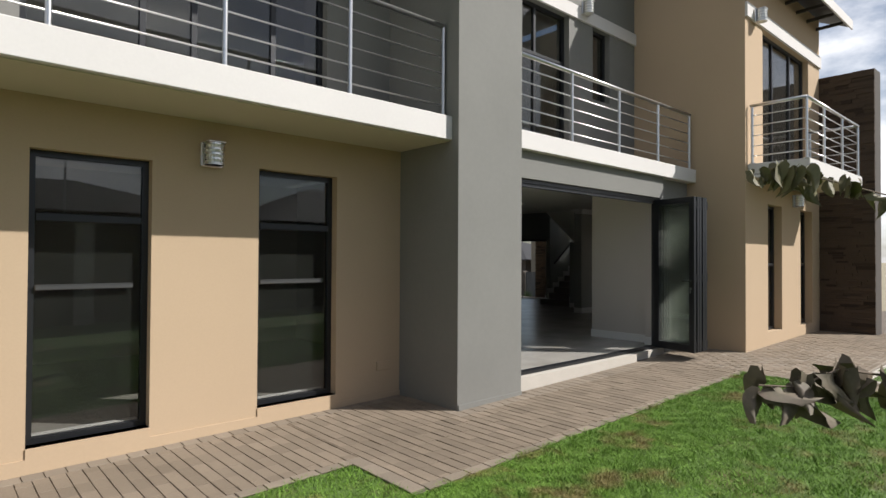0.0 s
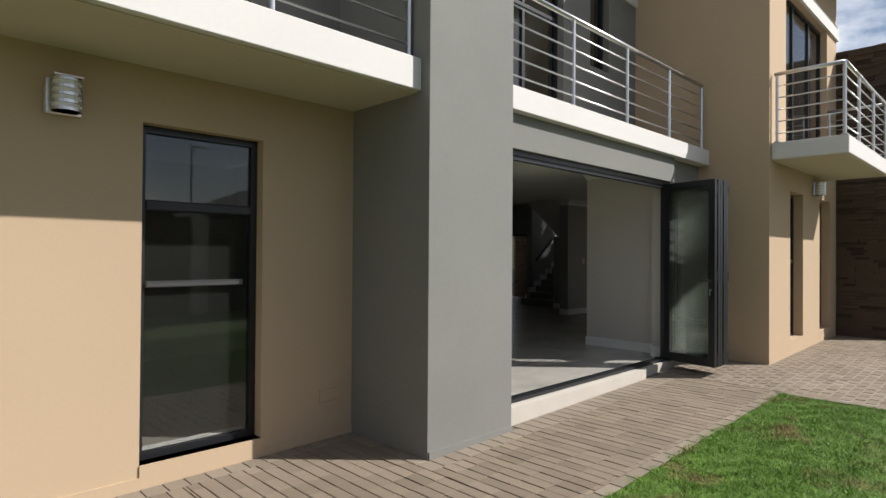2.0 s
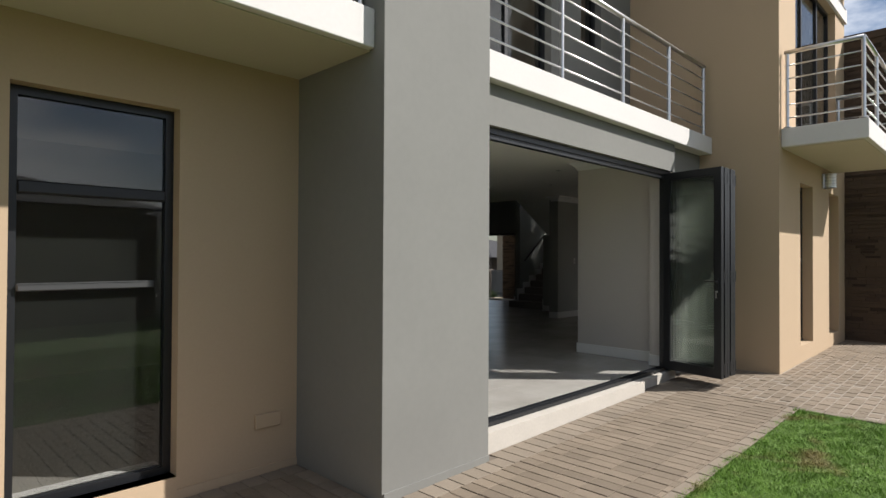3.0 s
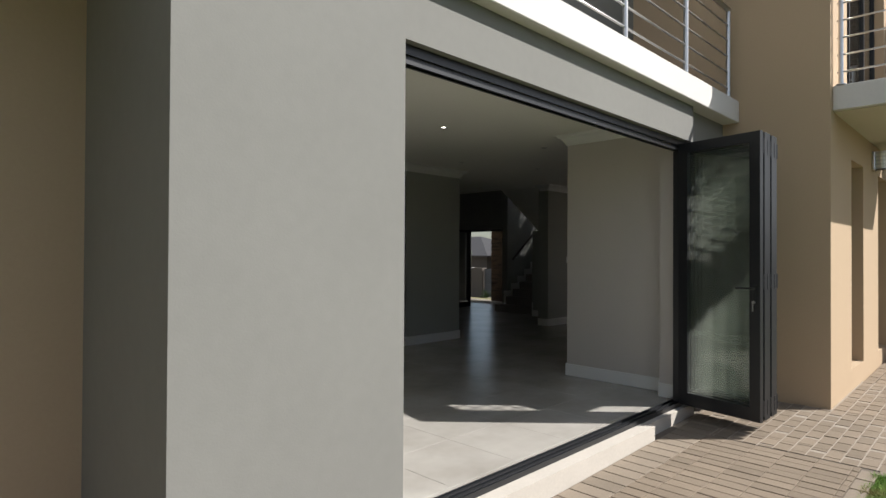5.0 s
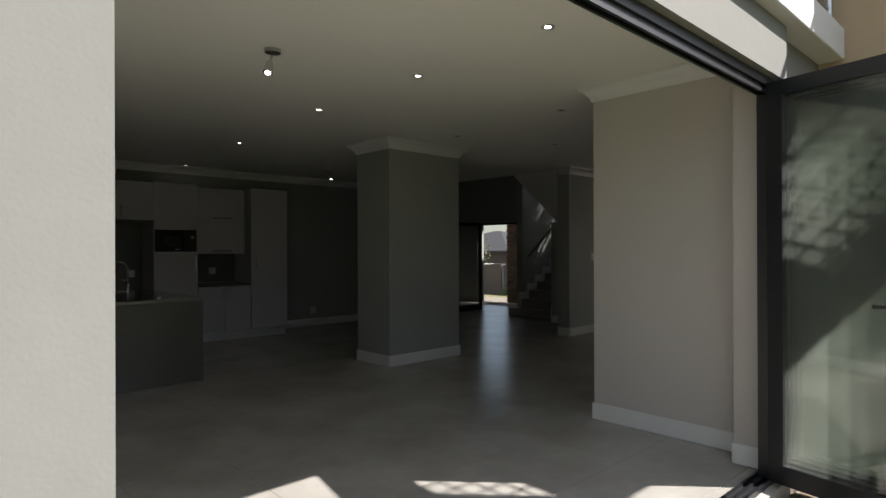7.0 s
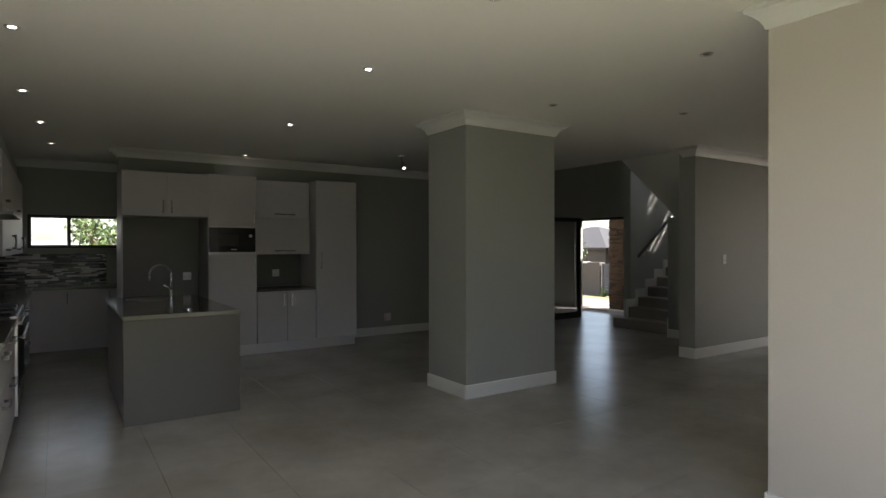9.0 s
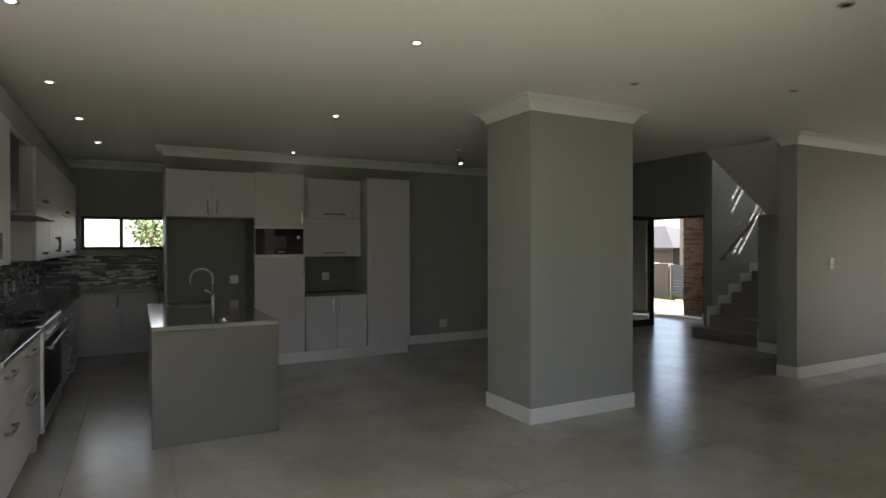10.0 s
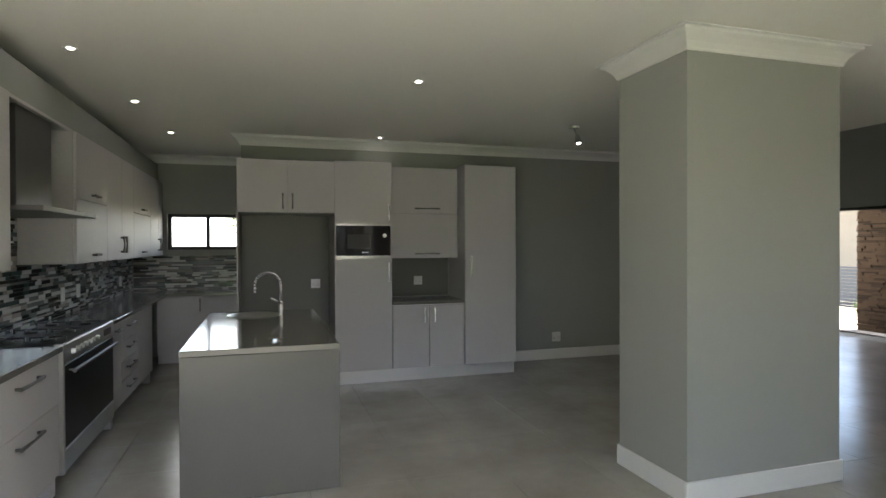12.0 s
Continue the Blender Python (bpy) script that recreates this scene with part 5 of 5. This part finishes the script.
def branch(owner, points, leaves, seed, radius=0.006, size=1.0, mat=DRY_LEAF):
    """A twig of the young tree with its drooping, curled leaves."""
    rng = random.Random(seed)
    bm = bmesh.new()
    n = len(points) - 1
    for k, (a, b) in enumerate(zip(points, points[1:])):
        rod(bm, a, b, radius * (1 - 0.6 * k / n), 7, radius * (1 - 0.6 * (k + 1) / n))
    stem = part("branch", bm, BARK, owner)
    for k in range(leaves):
        t = (k + 0.5) / leaves * (n - 1) + 1
        i = min(int(t), n - 1)
        p = Vector(points[i]).lerp(Vector(points[i + 1]), t - i) + Vector([rng.uniform(-0.02, 0.02) for _ in range(3)])
        bm = bmesh.new()
        leaf_blade(bm, p, size * rng.uniform(0.06, 0.135), rng.uniform(0, math.tau), rng.uniform(-2.1, -0.4), rng.uniform(0.3, 1.5), rng)
        part("leaf", bm, mat, stem, smooth=True)
    return stem


young = thing("young_tree", 2.84, -0.665, ground_at(2.8), "young garden tree with curled dry brown leaves", "tree")
bm = bmesh.new()
rod(bm, (2.84, -0.665, -0.325), (2.86, -0.645, 1.075), 0.035, 9, 0.026)
rod(bm, (2.86, -0.645, 1.075), (2.84, -0.665, 2.475), 0.026, 9, 0.008)
part("trunk", bm, BARK, young)
branch(young, [(2.86, -0.645, 0.775), (2.29, 0.185, 0.995), (2.02, 0.315, 1.025), (1.86, 0.405, 1.055), (1.72, 0.485, 1.005), (1.61, 0.555, 1.015)], 30, 2)
branch(young, [(2.85, -0.655, 1.375), (2.79, 0.235, 1.595), (2.54, 0.415, 1.655), (2.29, 0.555, 1.705), (2.14, 0.655, 1.725), (2.02, 0.715, 1.715)], 44, 7, 0.004, 0.6, DULL_LEAF)
branch(young, [(2.86, -0.645, 0.975), (2.44, 0.085, 1.175), (2.29, 0.195, 1.215), (2.14, 0.295, 1.195)], 6, 9, 0.004)


def tree(x, y, z, h, label, seed, leaves=1400):
    """A tapered trunk with limbs and a loose crown of small leaves."""
    rng = random.Random(seed)
    t = thing("tree", x, y, z, label, "tree", "far trees")
    bm = bmesh.new()
    rod(bm, (x, y, z), (x + 0.1, y, z + h * 0.55), 0.09, 9, 0.05)
    tips = []
    for k in range(9):
        a = math.tau * k / 9 + rng.uniform(-0.3, 0.3)
        s = Vector((x + 0.1, y, z + h * rng.uniform(0.4, 0.55)))
        e = s + Vector((math.cos(a) * h * rng.uniform(0.15, 0.3), math.sin(a) * h * rng.uniform(0.15, 0.3), h * rng.uniform(0.15, 0.45)))
        rod(bm, s, e, 0.035, 6, 0.01)
        tips += [s.lerp(e, q) for q in (0.5, 0.75, 1.0)]
    part("trunk", bm, BARK, t)
    bm = bmesh.new()
    for _ in range(leaves):
        c = rng.choice(tips) + Vector([rng.gauss(0, h * 0.055) for _ in range(3)])
        u = Vector([rng.uniform(-1, 1) for _ in range(3)]).normalized() * h * 0.022
        w = Vector([rng.uniform(-1, 1) for _ in range(3)]).normalized() * h * 0.012
        bm.faces.new([bm.verts.new(p) for p in (c - u, c + w, c + u, c - w)])
    part("crown", bm, GREEN_LEAF, t)
    return t


tree(6.4, 19.5, -0.4, 2.9, "small green tree outside the kitchen window", 21)
tree(33.0, 30.4, -1.42, 3.6, "green tree behind the street wall", 23, 700)
for k, (x, y) in enumerate(((28.3, 23.7), (28.2, 22.2))):
    ag = thing("agave", x, y, fall(x), "spiky grey-green agave by the street wall", "plant", "agaves")
    rng = random.Random(k)
    bm = bmesh.new()
    for q in range(26):
        a, e = rng.uniform(0, math.tau), rng.uniform(0.3, 1.3)
        d = Vector((math.cos(a) * math.cos(e), math.sin(a) * math.cos(e), math.sin(e))) * rng.uniform(0.4, 0.6)
        rod(bm, (x, y, fall(x)), Vector((x, y, fall(x))) + d, 0.03, 5, 0.003)
    part("leaves", bm, GREEN_LEAF, ag)

# ---- pieces: floor tiles ----
T = 0.6
tile_mesh = mesh_of("tile", boxes((0.001, 0.001, -0.011, T - 0.001, T - 0.001, 0.0), bevel=0.0008), TILE)
floor_ob = bpy.data.objects["floor"]
edge_tiles = bmesh.new()
for i in range(19):
    for j in range(20):
        x, y = 4.92 + T * i, Y_DOOR + 0.155 + T * j
        if x + T > X_FD + 0.02 or y + T > 16.0 or (x < 9 and y > 14.0):
            continue
        if y < 13.8 and x < 13.2:
            ob = new("tile", tile_mesh)
            ob.parent, ob.matrix_basis = floor_ob, Matrix.Translation((x, y, 0))
        else:
            box(edge_tiles, x + 0.0015, y + 0.0015, -0.011, x + T - 0.0015, y + T - 0.0015, 0.0)
tagged(part("edge_tiles", edge_tiles, TILE, floor_ob), kind="stuff")
structure("threshold", boxes((X_PIL1, Y_DOOR + 0.081, -0.05, 8.44, Y_DOOR + 0.154, -0.002)), TILE, "grey tile threshold inside the sill track", "threshold")

# ---- pieces: brick paving ----
PX, PY = 0.106, 0.206
paver_meshes = [mesh_of("paver", boxes((0.0022, 0.0012, -0.05, PX - 0.0022, PY - 0.0012, 0.0), bevel=0.003), PAVER) for _ in range(1)]
prng = random.Random(8)
rest_v, rest_f = [], []


def loose(x0, y0, x1, y1, z, store_v, store_f):
    n = len(store_v)
    b = 0.0028
    for xa, ya, xb, yb, zz in ((x0, y0, x1, y1, z - 0.05), (x0, y0, x1, y1, z - b), (x0 + b, y0 + b, x1 - b, y1 - b, z)):
        store_v.extend(((xa, ya, zz), (xb, ya, zz), (xb, yb, zz), (xa, yb, zz)))
    for lo in (0, 4):
        for k in range(4):
            store_f.append((n + lo + k, n + lo + (k + 1) % 4, n + lo + 4 + (k + 1) % 4, n + lo + 4 + k))
    store_f.append((n + 8, n + 9, n + 10, n + 11))


# fields of paving: x0, x1, y0, y1 and whether the pavers lie along x
FIELDS = ((-3.0, X_N + 0.135, Y_N + 0.1, Y_LEFT - 0.165, False), (X_N + 0.135, X_PIL0 - 0.125, Y_G + 0.1, Y_LEFT - 0.165, False), (X_PIL0 - 0.125, 7.97, Y_G + 0.1, 4.06, False),
          (7.97, 8.2, 1.84, 4.06, True), (8.2, 9.45, 1.84, 4.37, True), (9.45, 13.25, 1.84, Y_WING - 0.004, True), (7.97, 8.38, -1.5, 1.84, True), (13.25, 16.0, 1.84, 2.56, True))
for fx0, fx1, fy0, fy1, lying in FIELDS:
    px, py = (PY, PX) if lying else (PX, PY)
    gx, gy = (0.0005, 0.004) if lying else (0.0022, 0.0012)
    for i in range(int(math.floor(fx0 / px)), int(math.ceil(fx1 / px))):
        for j in range(int(math.floor(fy0 / py)), int(math.ceil(fy1 / py)) + 1):
            x, y = i * px + (px / 2 * (j % 2) if lying else 0), j * py
            x0, x1, y0, y1 = max(x, fx0), min(x + px, fx1), max(y, fy0), min(y + py, fy1)
            if x1 - x0 < 0.02 or y1 - y0 < 0.02:
                continue
            z = ground_at(x) + prng.uniform(-0.002, 0.002)
            whole = x1 - x0 > px - 1e-6 and y1 - y0 > py - 1e-6
            if whole and not lying and 2.35 < x < 5.6 and y < 4.1:
                ob = new("paver", paver_meshes[0])
                ob.parent, ob.matrix_basis = pave, Matrix.Translation((x, y, z)) @ pose(0, 0, 0, prng.uniform(-0.5, 0.5), prng.uniform(-0.5, 0.5), prng.uniform(-0.6, 0.6))
            else:
                loose(x0 + gx, y0 + gy, x1 - gx, y1 - gy, z, rest_v, rest_f)
me = bpy.data.meshes.new("field_pavers")
me.from_pydata(rest_v, [], rest_f)
me.materials.append(PAVER)
ob = tagged(new("field_pavers", me), kind="stuff")
ob.parent = pave
# paler header courses along the walls and the lawn edge
hv, hf = [], []
x = -3.0
while x < X_PIL0 - 0.12:
    loose(x, Y_LEFT - 0.162, x + 0.138, Y_LEFT - 0.014, ground_at(x), hv, hf)
    x += 0.142
x = X_PIL0 - 0.12
while x < 8.2:
    loose(x, 4.063, x + 0.132, 4.222 if x < X_PIL1 else 4.31, ground_at(x), hv, hf)
    x += 0.136
y = 4.23
while y < Y_LEFT - 0.2:
    loose(X_PIL0 - 0.12, y, X_PIL0 - 0.005, y + 0.13, ground_at(X_PIL0), hv, hf)
    y += 0.136
x = X_N + 0.133
while x < X_G:
    loose(x, Y_G, x + 0.2, Y_G + 0.095, ground_at(x) + 0.002, hv, hf)
    x += 0.206
y = Y_N + 0.095
while y > Y_G + 0.1:
    loose(X_N, y - 0.203, X_N + 0.13, y, ground_at(X_N) + 0.002, hv, hf)
    y -= 0.206
x = -3.0
while x < X_N:
    loose(x, Y_N, x + 0.2, Y_N + 0.095, ground_at(x) + 0.002, hv, hf)
    x += 0.206
y = Y_G
while y > -1.5:
    loose(X_G, y - 0.2, X_G + 0.1, y, ground_at(X_G) + 0.002, hv, hf)
    y -= 0.206
me = bpy.data.meshes.new("edge_pavers")
me.from_pydata(hv, [], hf)
me.materials.append(PAVER_PALE)
ob = tagged(new("edge_pavers", me), kind="stuff")
ob.parent = pave
kerb = thing("kerb", 8.5, 1.75, -0.13, "pale concrete kerb at the far lawn edge", "kerb", kind="structure")
part("strip", boxes((8.45, 1.7, -0.3, 13.4, 1.82, -0.105), (8.4, -2.5, -0.3, 8.5, 1.82, -0.105), bevel=0.008), CONCRETE, kerb)
